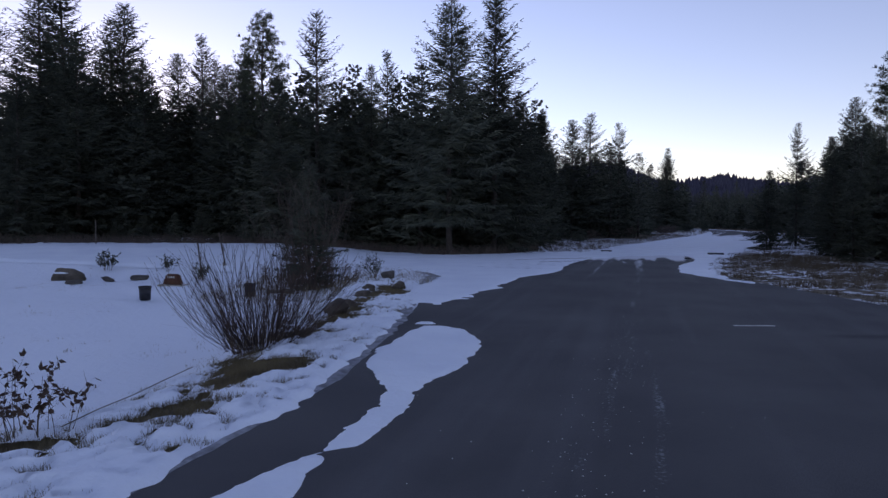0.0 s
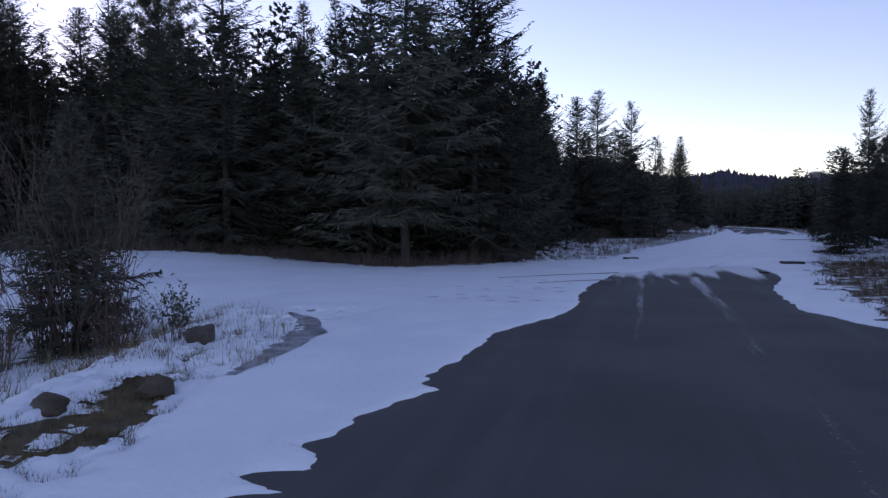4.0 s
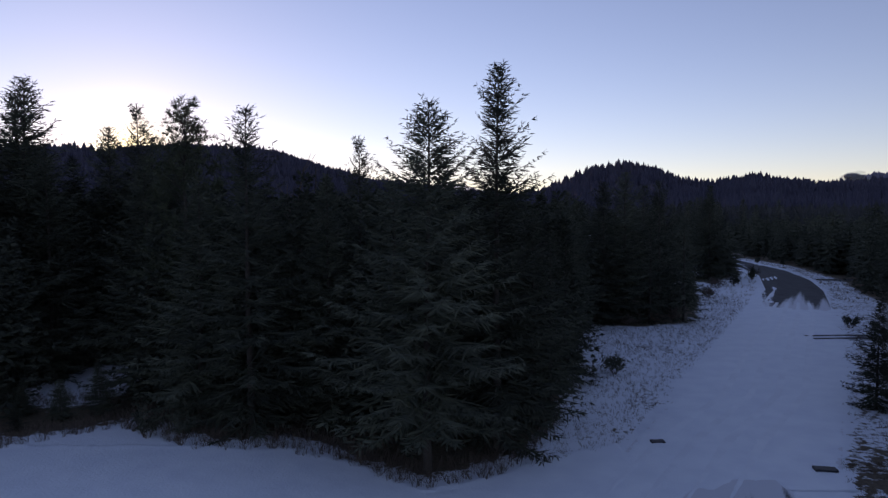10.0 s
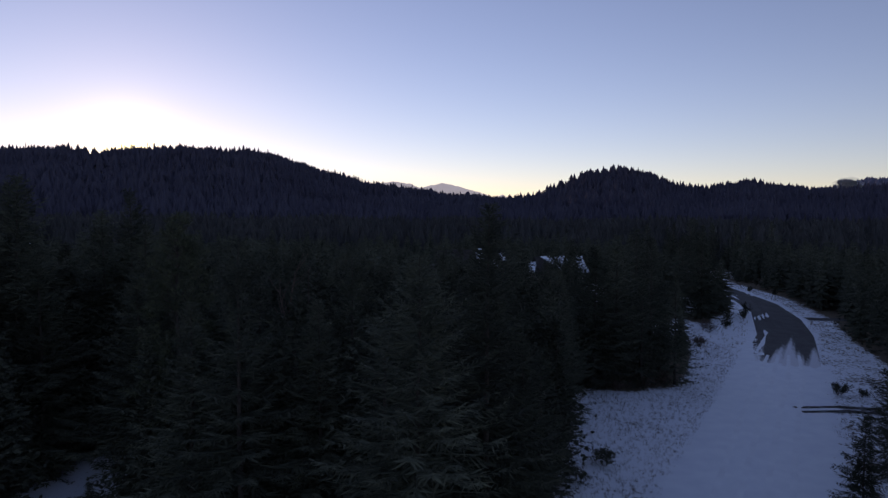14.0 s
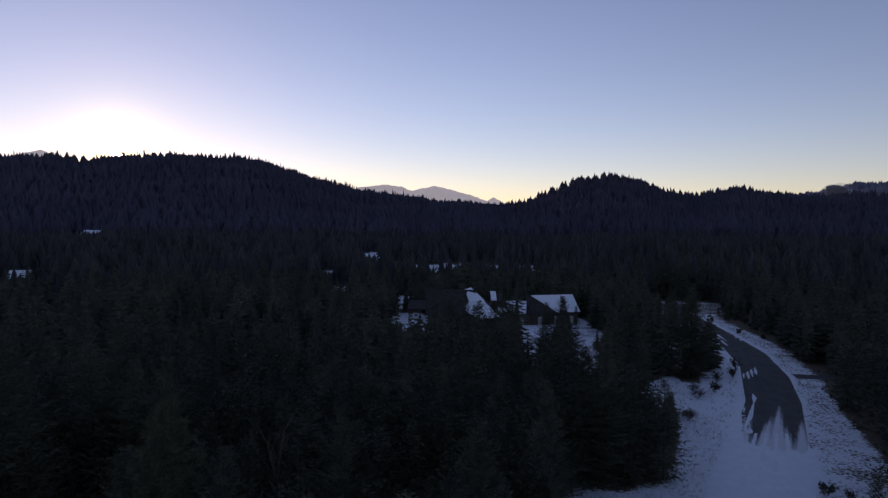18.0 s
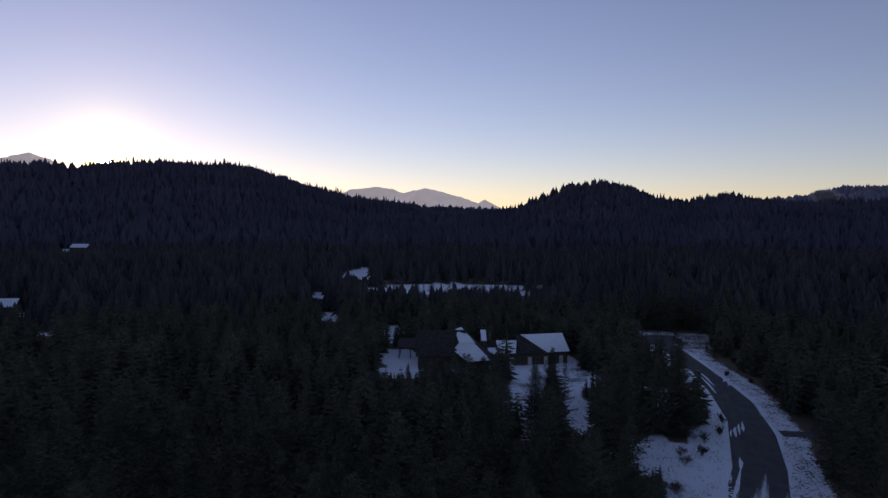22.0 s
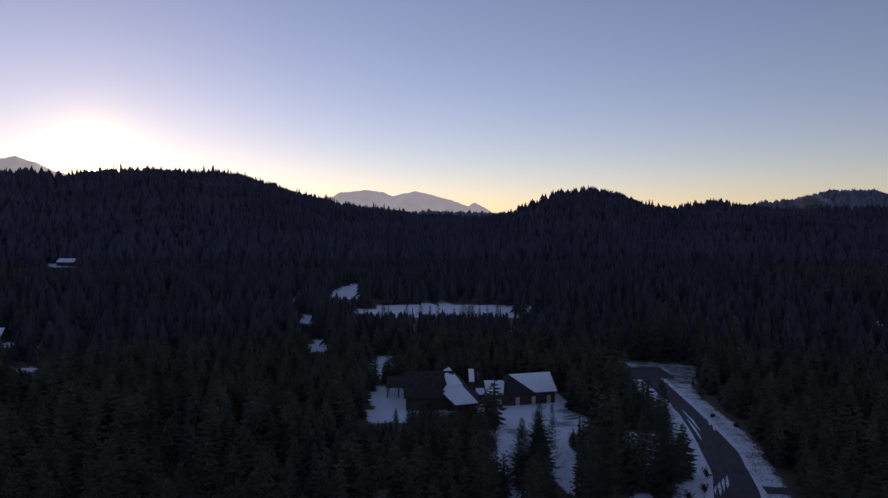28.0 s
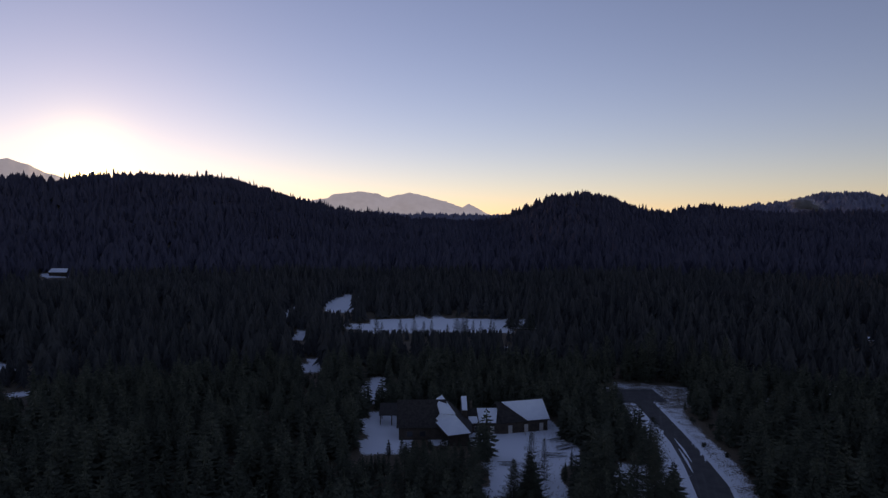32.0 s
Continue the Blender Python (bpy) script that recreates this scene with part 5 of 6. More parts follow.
ribbon("slush_edge", [(-2.95, 2.5), (-2.72, 5.5), (-2.3, 6.9), (-1.95, 8.3), (-1.6, 9.7), (-1.18, 13.6), (-0.92, 17.2), (-0.9, 18.3), (-0.85, 19.4)], [0.10, 0.12, 0.11, 0.14, 0.2, 0.3, 0.32, 0.28, 0.04], 0.0, SLUSH, "grey icy slush along the road's edge", "ice", 3, 0.8)
ribbon("ice_patch", [(-0.85, 23.6), (-0.62, 25.4), (-0.45, 27.0), (-0.75, 28.6), (-1.4, 29.7)], [0.15, 0.4, 0.62, 0.5, 0.12], 0.062, ICE, "grey refrozen ice along the verge corner", "ice", 8, 0.45)

# worn road paint
bm = bmesh.new()
bmesh.ops.create_cube(bm, size=1.0, matrix=Matrix.Diagonal((0.9, 0.11, 0.006, 1)))
o = new("road_mark", bm_mesh("road_mark", bm, PAINT))
o.location = (6.85, 14.85, 0.017)
tagged(o, "short worn white line on the asphalt", "road mark", kind="structure")

# drift streaks of blown snow on the asphalt, tyre ruts in the snow
DRIFT = material("thin_drift", (0.13, 0.13, 0.138), 0.8, (0.08, 0.08, 0.084), 3.0, 8, lo=0.4, hi=0.62)
for k, (x0, y0, x1, y1, w) in enumerate([(9.9, 40.2, 8.9, 36.4, 0.22), (8.6, 39.6, 7.6, 35.9, 0.2)]):
    ribbon("snow_drift_%d" % (k + 1), [(x0, y0), ((x0 + x1) / 2 + 0.1, (y0 + y1) / 2), (x1, y1)], [w * 1.5, w, w * 0.3], 0.012, DRIFT, "thin streak of blown snow on the asphalt", "snow", k, 0.5)
for k, (x0, y0, x1, y1) in enumerate([(4.1, 38.83, 9.0, 41.1), (5.21, 36.86, 7.95, 38.05)]):
    ribbon("tyre_rut_%d" % (k + 1), [(x0, y0), ((x0 + x1) / 2, (y0 + y1) / 2 + 0.15), (x1, y1)], [0.05, 0.2, 0.34], 0.05, SLUSH, "shallow grey tyre rut in the snow", "snow", k + 20, 0.5)


# a line of footprints, small tufts pushing through the verge's snow, grit on the asphalt
# flat marks: the shade of the pressed hollows is put into their grey
PRINTSHADE = material("print_shade", (0.20, 0.22, 0.27), 0.8, (0.45, 0.48, 0.55), 9, 5)


def prints():
    rng = np.random.default_rng(77)
    s = Soup()
    for x, y in [(1.8, 32.8), (2.55, 33.4), (3.2, 32.9), (3.3, 32.0), (4.0, 32.6), (3.9, 31.7), (4.5, 32.0), (5.0, 34.8), (4.3, 34.8), (5.5, 34.1), (3.4, 34.8), (2.6, 35.5), (4.2, 35.6), (5.0, 35.4), (5.6, 35.2), (6.2, 36.4), (4.6, 37.4), (5.6, 37.8), (2.6, 32.5)]:
        a = rng.normal(-0.25, 0.3)
        u = np.linspace(0, 6.283, 9)[:-1]
        px, py = 0.21 * np.cos(u) * rng.uniform(0.7, 1.2), 0.055 * np.sin(u) * (1 + 0.3 * np.cos(u))
        v = np.stack([x + px * np.cos(a) - py * np.sin(a), y + px * np.sin(a) + py * np.cos(a), np.full(8, 0.062)], 1)
        s.add(np.concatenate([v, [[x, y, 0.058]]]), [(k, (k + 1) % 8, 8) for k in range(8)])
    tagged(new("footprints", s.mesh("footprints", PRINTSHADE)), "footprints in the thin snow, their shade painted as flat grey marks", "footprint", kind="stuff")


prints()
PACKED = material("packed_snow", (0.76, 0.82, 0.90), 0.55, (0.84, 0.905, 0.975), 0.5, 6, 0.2, 12, 0.3)
for k in range(4):
    d = -2.7 + 1.75 * k
    ribbon("wheel_track_%d" % (k + 1), [(10.5 + d, 43.0), (15.0 + d, 50.5), (21.8 + d, 60.0), (32.2 + d, 80.6), (40.0 + d, 95.6), (46.3 + d * 0.8, 108.5)], [0.12, 0.5, 0.45, 0.5, 0.55, 0.4], 0.062, PACKED, "wheel track of packed snow along the road", "snow", k + 90, 0.35)
TUFTS = [(-3.62, 6.41), (-3.25, 6.58), (-3.8, 5.93), (-2.61, 8.55), (-2.25, 8.0), (-2.85, 8.1), (-2.03, 9.7), (-3.32, 6.94), (-1.42, 17.3), (-1.4, 17.9), (-1.73, 19.45), (-1.38, 19.3), (-1.9, 15.2), (-1.6, 14.2), (-1.9, 12.9), (-2.1, 16.4), (-1.15, 21.0), (-0.95, 22.4)]
meadow("green_tufts", [(x - 0.13, x + 0.13, y - 0.1, y + 0.1, lambda x, y: x < 9) for x, y in TUFTS], 110, 0.06, 0.13, GREENGRASS, 159, "small green-brown tufts pushing through the snow", 0.008, 14)
rng = np.random.default_rng(88)
s = Soup()
for k in range(260):
    f = rng.random() ** 1.4
    x, y = 1.0 + 3.6 * f + rng.normal(0, 0.25), 5.4 + 11.0 * f + rng.normal(0, 0.4)
    if k % 3 == 0:
        x, y = rng.uniform(-0.5, 9), rng.uniform(4, 14)
    r = 0.004 + 0.009 * rng.random() ** 2
    s.add([(x - r, y, 0.014), (x, y - r * 0.8, 0.014), (x + r, y, 0.014), (x, y + r * 0.7, 0.014), (x, y, 0.018 + r * 0.5)], [(0, 1, 4), (1, 2, 4), (2, 3, 4), (3, 0, 4)])
tagged(new("road_grit", s.mesh("road_grit", PAINT)), "pale crumbs of grit and ice on the asphalt", "grit", kind="stuff")


for k in range(7):
    x0, y0 = 56.2 + 0.75 * k, 141.0 + 0.9 * k - 1.2 * (k % 2)
    ribbon("road_snow_%d" % (k + 1), [(x0, y0), (x0 + 0.8, y0 + 2.2), (x0 + 1.9, y0 + 4.6)], [0.06, 0.4 + 0.15 * (k % 3), 0.1], 0.02, SNOW, "streak of brushed snow on the asphalt", "snow", k + 40, 0.5)
for k, (x0, y0, x1, y1) in enumerate([(50.8, 124.5, 43.0, 109.8), (53.0, 130.0, 50.8, 124.5), (66.0, 173.0, 68.8, 190.0), (68.4, 180.0, 70.6, 198.0)]):
    ribbon("road_edge_snow_%d" % (k + 1), [(x0, y0), ((x0 + x1) / 2 + 0.2, (y0 + y1) / 2), (x1, y1)], [0.2, 0.7, 0.2], 0.02, SNOW, "streak of brushed snow on the asphalt", "snow", k + 60, 0.4)


# side drives and the cross road
def strip(name, pts, w, z, mat, label):
    return ribbon(name, pts, [w] * len(pts), z, mat, label, "road", 5, 0.04)


GRAVEL = material("dark_gravel", (0.05, 0.048, 0.046), 0.9, (0.30, 0.32, 0.36), 0.9, 9, 0.4, 40, lo=0.5, hi=0.75)
for k in range(2):
    strip("side_track_%d" % (k + 1), [(35.2, 80.9 + 1.5 * k), (40, 81.4 + 1.5 * k), (45, 80.5 + 1.5 * k), (56, 75.3 + 1.5 * k)], 0.75, 0.055, GRAVEL, "dark wheel-worn track leaving through the snow")
strip("east_drive", [(66.5, 143.2), (74, 142.0), (84, 142)], 3.6, 0.04, ASPHALT, "dark asphalt drive leaving the road")
strip("cross_road", [(62, 242.5), (72, 243.5), (82, 243.5)], 17.0, 0.045, ASPHALT, "dark cross road at the end of the road")
ribbon("snow_bank", [(58, 254.0), (70, 255.2), (80, 254.6)], [0.4, 1.0, 0.4], 0.2, SNOW, "white snow bank beyond the cross road", "snow", 11)


# bare cable lying along the bank
o = new("cable", mesh_np("cable", *tube([(-4.45, 7.8, -0.12), (-4.38, 8.5, -0.11), (-4.28, 9.2, -0.12), (-4.15, 10.0, -0.09), (-4.0, 10.7, -0.05)], [0.016] * 5, 6), TIMBER))
tagged(o, "dark pipe lying along the grassy bank", "pipe")


# ---- the house ----
SHINGLE = material("dark_shingles", (0.030, 0.027, 0.027), 0.9, (0.055, 0.05, 0.048), 1.5, 6, 0.4, 12)
SIDING = material("dark_brown_siding", (0.055, 0.042, 0.034), 0.8, (0.085, 0.066, 0.052), 1.0, 6, 0.2, 10)
TRIM = material("pale_trim", (0.45, 0.42, 0.38), 0.7, (0.55, 0.52, 0.48), 3, 4)
GLASS = material("dark_glass", (0.03, 0.033, 0.04), 0.08, (0.04, 0.043, 0.05), 1, 2, spec=0.6)


def slab(name, corners, th, mat, parent, label=""):
    """A plate of four corners, th thick, above them."""
    c = [Vector(p) for p in corners]
    n = (c[1] - c[0]).cross(c[2] - c[0]).normalized()
    n = n if n.z >= 0 else -n
    V = [tuple(p) for p in c] + [tuple(p + n * th) for p in c]
    k = len(c)
    bm = bmesh.new()
    vs = [bm.verts.new(v) for v in V]
    bm.faces.new(vs[:k])
    bm.faces.new(vs[k:])
    for i in range(k):
        bm.faces.new((vs[i], vs[(i + 1) % k], vs[k + (i + 1) % k], vs[k + i]))
    bmesh.ops.recalc_face_normals(bm, faces=bm.faces[:])
    return part(name, bm_mesh(name, bm, mat), parent, label)


def box_part(name, x0, x1, y0, y1, z0, z1, mat, parent, label=""):
    bm = bmesh.new()
    bmesh.ops.create_cube(bm, size=1.0, matrix=Matrix.Translation(((x0 + x1) / 2, (y0 + y1) / 2, (z0 + z1) / 2)) @ Matrix.Diagonal((x1 - x0, y1 - y0, z1 - z0, 1)))
    return part(name, bm_mesh(name, bm, mat), parent, label)


def wing(e, w, d, eave, ridge, over=0.6, along="x"):
    """Walls, gables and two roof planes of a wing whose corner is its own origin; the ridge runs along x or y."""
    t = 0.25
    box_part("wall", 0, w, 0, t, -0.6, eave, SIDING, e)
    box_part("wall", 0, w, d - t, d, -0.6, eave, SIDING, e)
    box_part("wall", 0, t, t, d - t, -0.6, eave, SIDING, e)
    box_part("wall", w - t, w, t, d - t, -0.6, eave, SIDING, e)
    if along == "x":
        for x in (0.02, w - t - 0.02):
            bm = bmesh.new()
            vs = [bm.verts.new(p) for p in ((x, 0, eave), (x, d, eave), (x, d / 2, ridge - 0.05), (x + t, 0, eave), (x + t, d, eave), (x + t, d / 2, ridge - 0.05))]
            for f in ((0, 1, 2), (5, 4, 3), (0, 3, 4, 1), (1, 4, 5, 2), (2, 5, 3, 0)):
                bm.faces.new([vs[i] for i in f])
            part("gable", bm_mesh("gable", bm, SIDING), e)
        k = (ridge - eave) / (d / 2)
        slab("roof_plane", [(-over, -over, eave - over * k), (w + over, -over, eave - over * k), (w + over, d / 2, ridge), (-over, d / 2, ridge)], 0.18, SHINGLE, e)
        slab("roof_plane", [(-over, d + over, eave - over * k), (w + over, d + over, eave - over * k), (w + over, d / 2, ridge), (-over, d / 2, ridge)], 0.18, SHINGLE, e)
    else:
        for y in (0.02, d - t - 0.02):
            bm = bmesh.new()
            vs = [bm.verts.new(p) for p in ((0, y, eave), (w, y, eave), (w / 2, y, ridge - 0.05), (0, y + t, eave), (w, y + t, eave), (w / 2, y + t, ridge - 0.05))]
            for f in ((0, 1, 2), (5, 4, 3), (0, 3, 4, 1), (1, 4, 5, 2), (2, 5, 3, 0)):
                bm.faces.new([vs[i] for i in f])
            part("gable", bm_mesh("gable", bm, SIDING), e)
        k = (ridge - eave) / (w / 2)
        slab("roof_plane", [(-over, -over, eave - over * k), (-over, d + over, eave - over * k), (w / 2, d + over, ridge), (w / 2, -over, ridge)], 0.18, SHINGLE, e)
        slab("roof_plane", [(w + over, -over, eave - over * k), (w + over, d + over, eave - over * k), (w / 2, d + over, ridge), (w / 2, -over, ridge)], 0.18, SHINGLE, e)


def opening(name, x, y, z, w, h, parent, mat, frame_mat=TRIM):
    """A framed door or window on a front wall."""
    o = box_part(name, x - w / 2, x + w / 2, y - 0.05, y + 0.02, z, z + h, mat, parent)
    for a, b, c, d in ((x - w / 2 - 0.1, x - w / 2, z, z + h), (x + w / 2, x + w / 2 + 0.1, z, z + h), (x - w / 2 - 0.1, x + w / 2 + 0.1, z + h, z + h + 0.12)):
        bm = bmesh.new()
        bmesh.ops.create_cube(bm, size=1.0, matrix=Matrix.Translation(((a + b) / 2, y - 0.05, (c + d) / 2)) @ Matrix.Diagonal((b - a, 0.1, d - c, 1)))
        p = part("frame", bm_mesh("frame", bm, frame_mat), o)
    return o


# east wing: long garage with three pale doors
g = empty("garage_wing", 24.0, 203.2, 0, 14)
wing(g, 13.5, 10.0, 3.6, 7.5)
k = (7.5 - 3.6) / 5.0
slab("roof_snow", [(1.2, 4.95, 7.52), (13.9, 4.95, 7.52), (13.9, -0.5, 3.6 - 0.5 * k + 0.02), (7.2, -0.5, 3.6 - 0.5 * k + 0.02)], 0.34, SNOW, g, "snow lying on the roof plane")
for x in (2.2, 7.0, 11.6):
    opening("door", x, 0, 0.0, 0.95, 2.1, g, TRIM)
opening("garage_door", 4.6, 0, 0.0, 2.6, 2.2, g, SIDING, SIDING)
opening("garage_door", 9.3, 0, 0.0, 2.6, 2.2, g, SIDING, SIDING)
tagged(g, "dark brown garage wing with snow on its roof", "house", "wings of the house")

# link between garage and main house
l = empty("link_wing", 14.4, 203.0, 0, 2)
wing(l, 9.6, 8.5, 3.4, 6.0)
k = (6.0 - 3.4) / 4.25
slab("roof_snow", [(2.6, 4.2, 6.0), (8.6, 4.2, 6.0), (7.6, -0.5, 3.4 - 0.5 * k + 0.02), (2.9, -0.5, 3.4 - 0.5 * k + 0.02)], 0.34, SNOW, l, "snow lying on the roof plane")
slab("roof_snow", [(0.0, 1.6, 3.4 + 1.6 * k + 0.02), (2.4, 1.6, 3.4 + 1.6 * k + 0.02), (2.6, -0.5, 3.4 - 0.5 * k + 0.02), (0.0, -0.5, 3.4 - 0.5 * k + 0.02)], 0.32, SNOW, l, "snow lying on the roof plane")
opening("window", 3.4, 0, 0.9, 3.4, 1.3, l, GLASS)
opening("door", 6.6, 0, 0.0, 0.95, 2.1, l, TRIM)
box_part("porch_step", 0.6, 5.4, -1.6, -0.02, -0.5, 0.5, SNOW, l, "snow-covered front step")
tagged(l, "dark low link wing with snowy roof and long window", "house", "wings of the house")

# main house: long dark roof, its east end bent round to the yard, roof corners fitted to the camera's view
m = empty("main_house", -5.0, 198.8, 0, 0)
wing(m, 12.6, 10.2, 4.0, 9.6, 0.6, "x")
opening("window", 3.0, 0, 0.9, 1.6, 1.4, m, GLASS, TIMBER)
opening("window", 6.5, 0, 0.9, 1.6, 1.4, m, GLASS, TIMBER)
tagged(m, "tall dark main house with long shingled roof", "house", "wings of the house")
f = empty("front_wing", 0, 0, 0, 0)
slab("roof_plane", [(5.1, 204.6, 9.3), (6.9, 208.2, 9.5), (10.5, 197.9, 6.9), (6.2, 199.8, 6.5)], 0.2, SHINGLE, f)
slab("roof_snow", [(5.15, 204.55, 9.52), (6.9, 208.1, 9.72), (10.45, 197.95, 7.12), (6.25, 199.85, 6.72)], 0.25, SNOW, f, "snow lying on the upper roof plane")
slab("roof_plane", [(6.2, 199.8, 6.5), (10.5, 197.8, 6.8), (14.7, 193.0, 3.3), (8.3, 191.4, 3.1), (4.6, 200.4, 4.5)], 0.2, SHINGLE, f)
slab("roof_snow", [(6.25, 199.7, 6.72), (10.45, 197.7, 7.02), (14.6, 193.0, 3.52), (8.35, 191.5, 3.32), (4.8, 200.2, 4.72)], 0.25, SNOW, f, "snow lying on the lower roof plane")
slab("roof_plane", [(6.9, 208.2, 9.5), (10.5, 197.9, 6.8), (14.7, 193.0, 3.2), (15.0, 203.0, 3.4)], 0.2, SHINGLE, f)
for x0, x1, y0, y1 in ((6.6, 14.2, 203.0, 203.3), (13.6, 13.9, 193.5, 203.0), (8.6, 13.9, 193.2, 193.5), (8.6, 8.9, 193.5, 198.0), (6.6, 8.9, 198.0, 198.3), (6.6, 6.9, 198.3, 203.0)):
    box_part("wall", x0, x1, y0, y1, -0.5, 3.3, SIDING, f)
box_part("deck", 14.2, 17.4, 195.0, 199.5, -0.5, 0.45, TIMBER, f, "dark front deck")
box_part("deck_snow", 14.3, 17.3, 195.1, 199.4, 0.45, 0.62, SNOW, f, "snow on the front deck")
tagged(f, "dark bent front wing with snow on its roof", "house", "wings of the house")
t = empty("roof_dormer", 12.5, 203.4, 0, 0)
box_part("wall", 0, 1.5, 0, 8.0, 3.6, 6.9, SIDING, t)
slab("roof_plane", [(-0.2, -0.4, 6.6), (1.7, -0.4, 6.6), (1.9, 9.0, 8.0), (0, 9.0, 8.0)], 0.16, SHINGLE, t)
slab("roof_snow", [(0.0, -0.3, 6.78), (1.5, -0.3, 6.78), (1.7, 8.9, 8.17), (0.15, 8.9, 8.17)], 0.3, SNOW, t, "snow lying on the narrow roof")
box_part("chimney", 2.4, 3.1, 4.3, 5.0, 4.0, 8.2, ROCK, t, "stone chimney")
tagged(t, "narrow dark dormer with snow on its roof", "dormer", "wings of the house")
p = empty("porch", -11.5, 212.0, 0, 0)
slab("roof_plane", [(0, 0, 2.9), (8.6, 0, 2.9), (8.6, 7, 4.6), (0, 7, 4.6)], 0.22, SHINGLE, p)
for x, y in ((0.3, 0.3), (3.6, 0.3), (6.9, 0.3), (0.3, 6.6)):
    box_part("post", x, x + 0.28, y, y + 0.28, -0.5, 3.1, TIMBER, p)
tagged(p, "dark open porch roof on timber posts", "porch", "wings of the house")

# log piles in the yard
LOGS = material("snowy_logs", (0.07, 0.058, 0.05), 0.9, (0.5, 0.52, 0.56), 1.2, 6, lo=0.5, hi=0.7)
rng = random.Random(77)
for n, (cx, cy, ang) in enumerate([(39, 196, 15), (40, 190, 20), (36, 184, 5), (24, 178, -8), (42, 202, 30)]):
    for k in range(4):
        o = new("log", mesh_np("log", *tube([(-2.4, 0, 0.16), (0, 0.03, 0.16), (2.4, 0, 0.16)], [0.16, 0.17, 0.15], 7), LOGS, True))
        o.data.update()
        o.matrix_world = pose(cx + rng.uniform(-1.5, 1.5), cy + k * 1.0, float(land(cx, cy)) + 0.02, 0, 0, ang + rng.uniform(-12, 12))
        tagged(o, "felled log dusted with snow in the yard", "log", "felled logs")


# distant houses in clearings
def far_house(x, y, w, d, rz):
    e = empty("far_house", x, y, float(land(x, y)), rz)
    wing(e, w, d, 3.4, 6.2)
    k = (6.2 - 3.4) / (d / 2)
    slab("roof_snow", [(-0.4, d / 2 - 0.05, 6.2), (w + 0.4, d / 2 - 0.05, 6.2), (w + 0.4, -0.5, 3.4 - 0.5 * k + 0.02), (-0.4, -0.5, 3.4 - 0.5 * k + 0.02)], 0.36, SNOW, e, "snow lying on the roof plane")
    tagged(e, "distant dark house with a snowy roof among firs", "house", "distant houses")


far_house(-186, 296, 8, 7, 8)
far_house(-336, 622, 16, 9, -5)
far_house(495, 1056, 22, 12, 10)
far_house(272, 742, 12, 9, 0)


# thin smoke drifting off a far hillside
def smoke_plume():
    m = bpy.data.materials.new("thin_smoke")
    m.use_nodes = True
    nt = m.node_tree
    b = nt.nodes["Principled BSDF"]
    b.inputs["Base Color"].default_value, b.inputs["Roughness"].default_value = (0.75, 0.77, 0.82, 1), 1.0
    b.inputs["Alpha"].default_value = 0.07
    rng = np.random.default_rng(9)
    a, c = np.array(SMOKE_FOOT), np.array(SMOKE_TOP)
    s = Soup()
    for k in range(90):
        u = rng.random() ** 0.8
        r = 3.0 + 9.0 * u
        p = a + (c - a) * u + np.array([0, 0, 9 * math.sin(u * 3.0)]) + rng.normal(0, 0.55 * r, 3) * (1, 1, 0.7)
        bm = bmesh.new()
        bmesh.ops.create_icosphere(bm, subdivisions=2, radius=1.0)
        V = np.array([v.co[:] for v in bm.verts])
        F = np.array([[v.index for v in f.verts] for f in bm.faces])
        bm.free()
        s.add(p + V * r * rng.uniform(0.6, 1.2) * np.array([1.3, 1.3, 0.7]), F)
    tagged(new("smoke_plume", s.mesh("smoke_plume", m)), "thin pale smoke drifting off the far hillside", "smoke", kind="stuff")


SMOKE_FOOT, SMOKE_TOP = (909, 1513, 50), (842, 1552, 97)
smoke_plume()


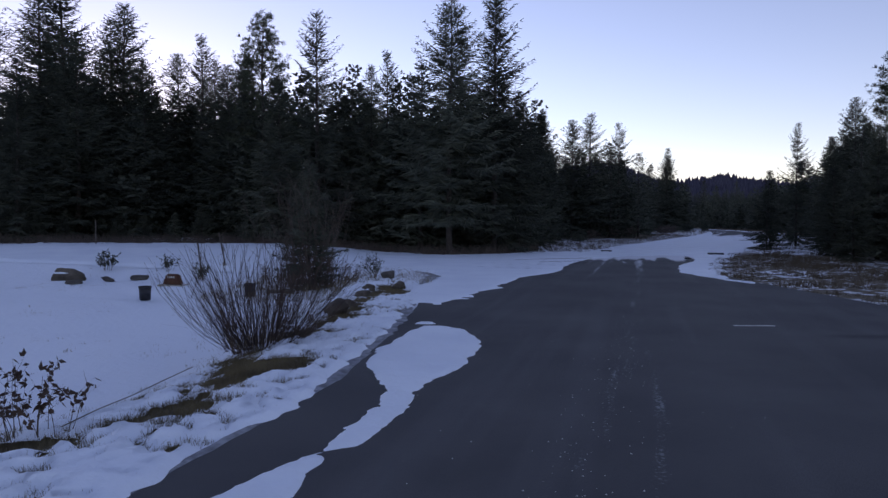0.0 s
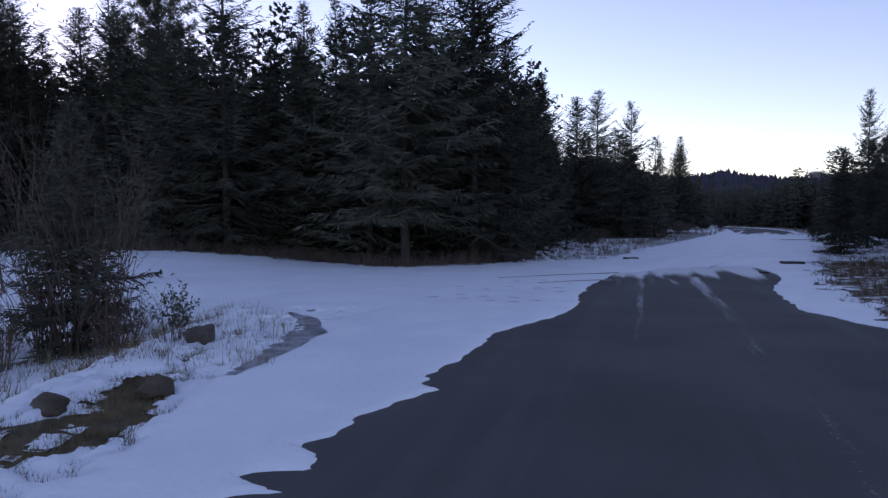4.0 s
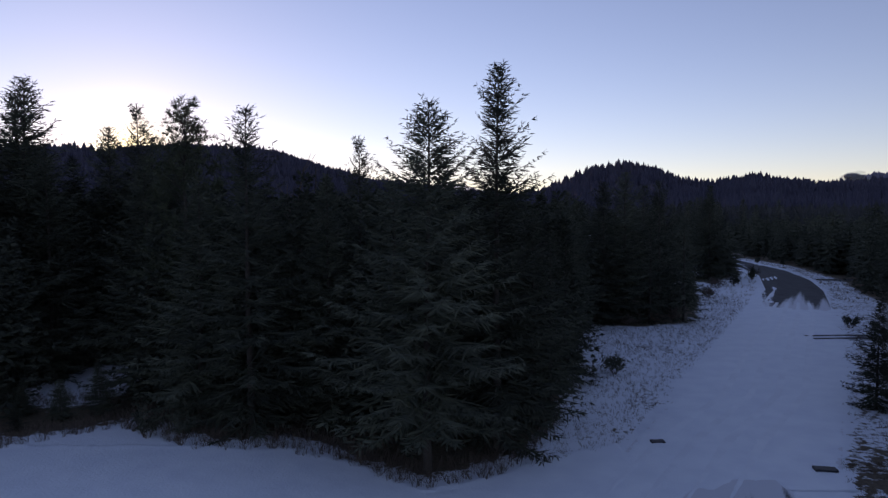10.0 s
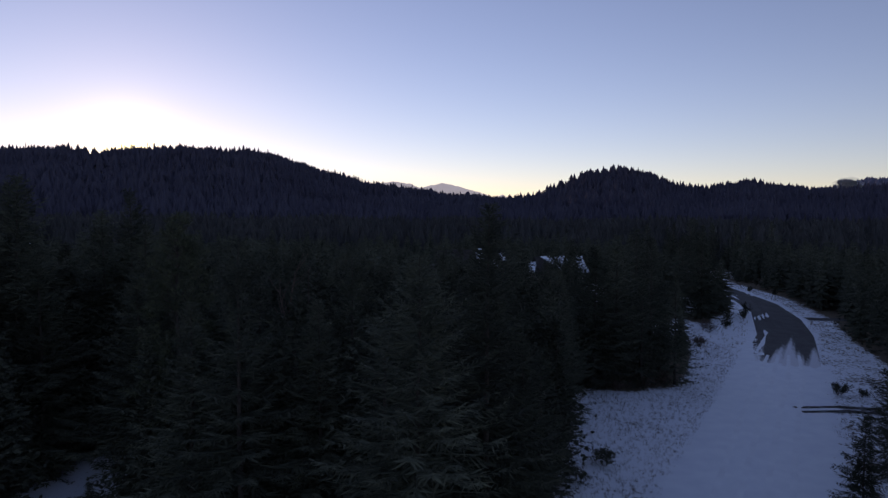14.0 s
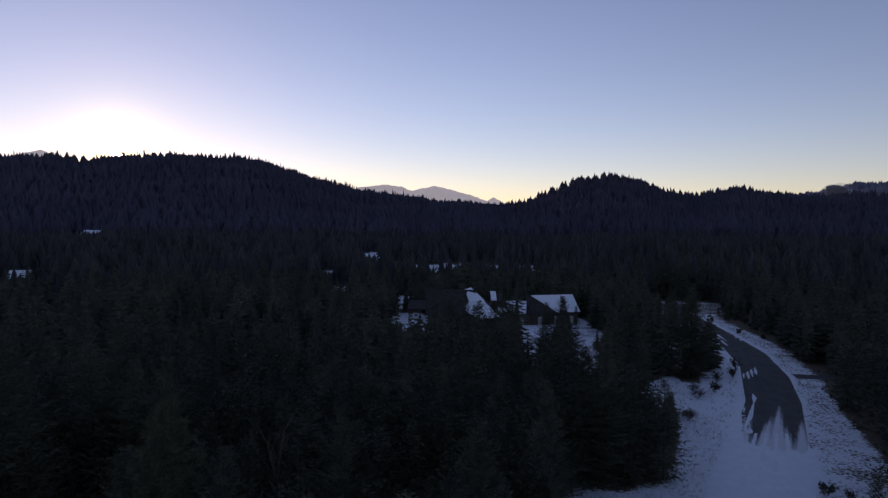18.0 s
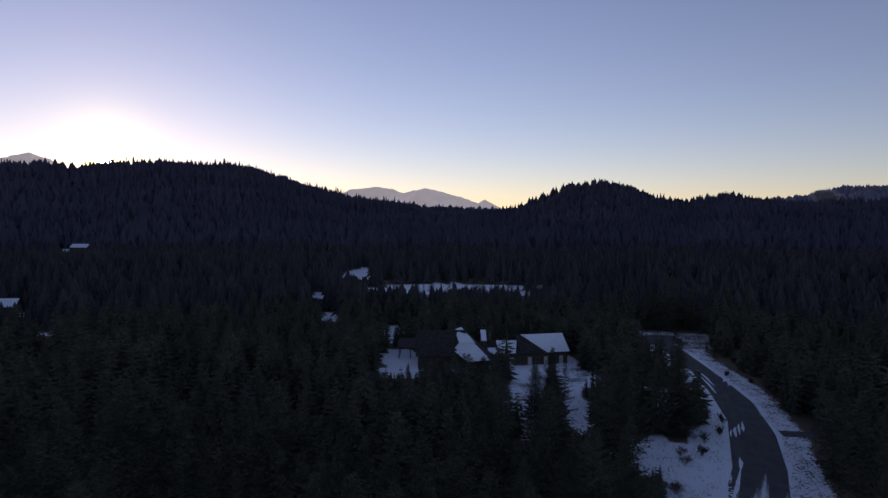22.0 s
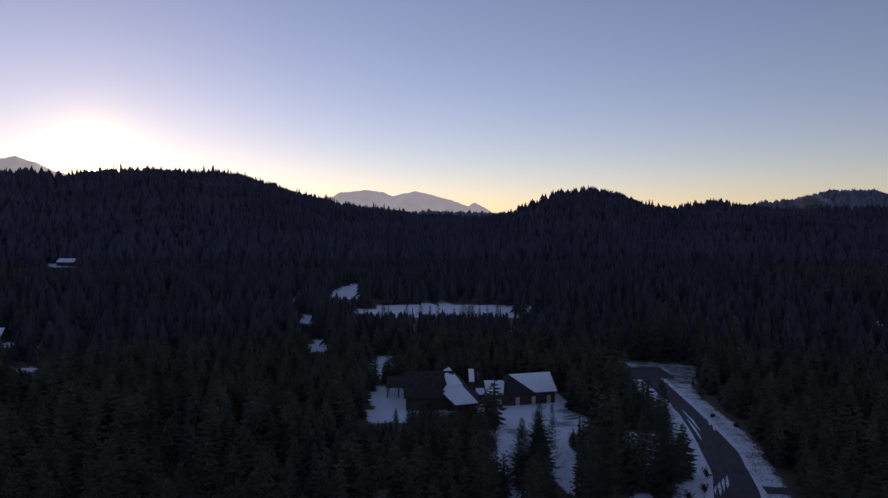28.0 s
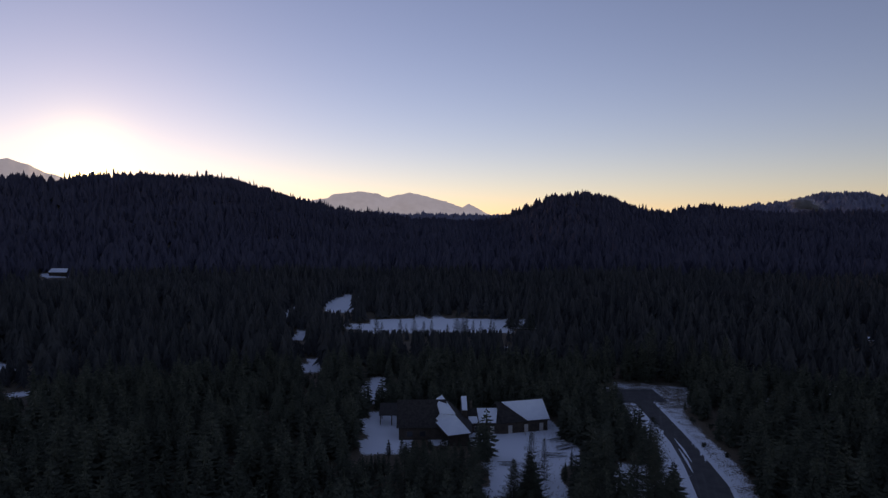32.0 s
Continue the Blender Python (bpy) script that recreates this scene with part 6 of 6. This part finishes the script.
# sun disc, and an added glowing disc for its glare, far behind all else
def sun_ball():
    place = Vector((EYE[0], EYE[1], 50)) + SUN_DIR * 4880
    bm = bmesh.new()
    bmesh.ops.create_uvsphere(bm, u_segments=32, v_segments=16, radius=4880 * math.tan(radians(0.55)))
    m = bpy.data.materials.new("sun_glow")
    m.use_nodes = True
    b = m.node_tree.nodes["Principled BSDF"]
    b.inputs["Base Color"].default_value = (0, 0, 0, 1)
    b.inputs["Emission Color"].default_value = (1.0, 0.86, 0.55, 1)
    b.inputs["Emission Strength"].default_value = 40.0
    o = new("backdrop_sun", bm_mesh("backdrop_sun", bm, m, True))
    o.location = place
    tagged(o, "low glowing sun behind the wooded ridge", "sun", kind="structure")
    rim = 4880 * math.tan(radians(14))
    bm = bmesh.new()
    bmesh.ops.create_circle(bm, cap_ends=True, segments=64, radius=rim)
    m = bpy.data.materials.new("sun_glare")
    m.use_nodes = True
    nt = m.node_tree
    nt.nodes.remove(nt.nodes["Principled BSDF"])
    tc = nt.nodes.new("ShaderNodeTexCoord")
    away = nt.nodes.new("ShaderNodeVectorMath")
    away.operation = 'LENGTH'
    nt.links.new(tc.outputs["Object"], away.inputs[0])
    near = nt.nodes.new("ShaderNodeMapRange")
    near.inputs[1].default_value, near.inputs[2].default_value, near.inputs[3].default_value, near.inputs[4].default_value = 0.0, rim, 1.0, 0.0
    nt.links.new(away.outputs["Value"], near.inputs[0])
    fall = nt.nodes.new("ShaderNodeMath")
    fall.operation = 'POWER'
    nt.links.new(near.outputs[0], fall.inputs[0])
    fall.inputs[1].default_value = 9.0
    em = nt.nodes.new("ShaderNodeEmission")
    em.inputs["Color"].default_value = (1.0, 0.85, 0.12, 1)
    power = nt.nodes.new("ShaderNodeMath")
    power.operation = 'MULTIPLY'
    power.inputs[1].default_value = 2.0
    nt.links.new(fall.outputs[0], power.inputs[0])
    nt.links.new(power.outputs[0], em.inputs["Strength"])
    clear = nt.nodes.new("ShaderNodeBsdfTransparent")
    both = nt.nodes.new("ShaderNodeAddShader")
    nt.links.new(em.outputs[0], both.inputs[0])
    nt.links.new(clear.outputs[0], both.inputs[1])
    nt.links.new(both.outputs[0], nt.nodes["Material Output"].inputs["Surface"])
    o = new("backdrop_sun_glare", bm_mesh("backdrop_sun_glare", bm, m))
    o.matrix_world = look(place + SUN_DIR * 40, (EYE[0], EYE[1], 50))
    tagged(o, "glowing disc added for the glare round the low sun", "sky", kind="structure")


sun_ball()
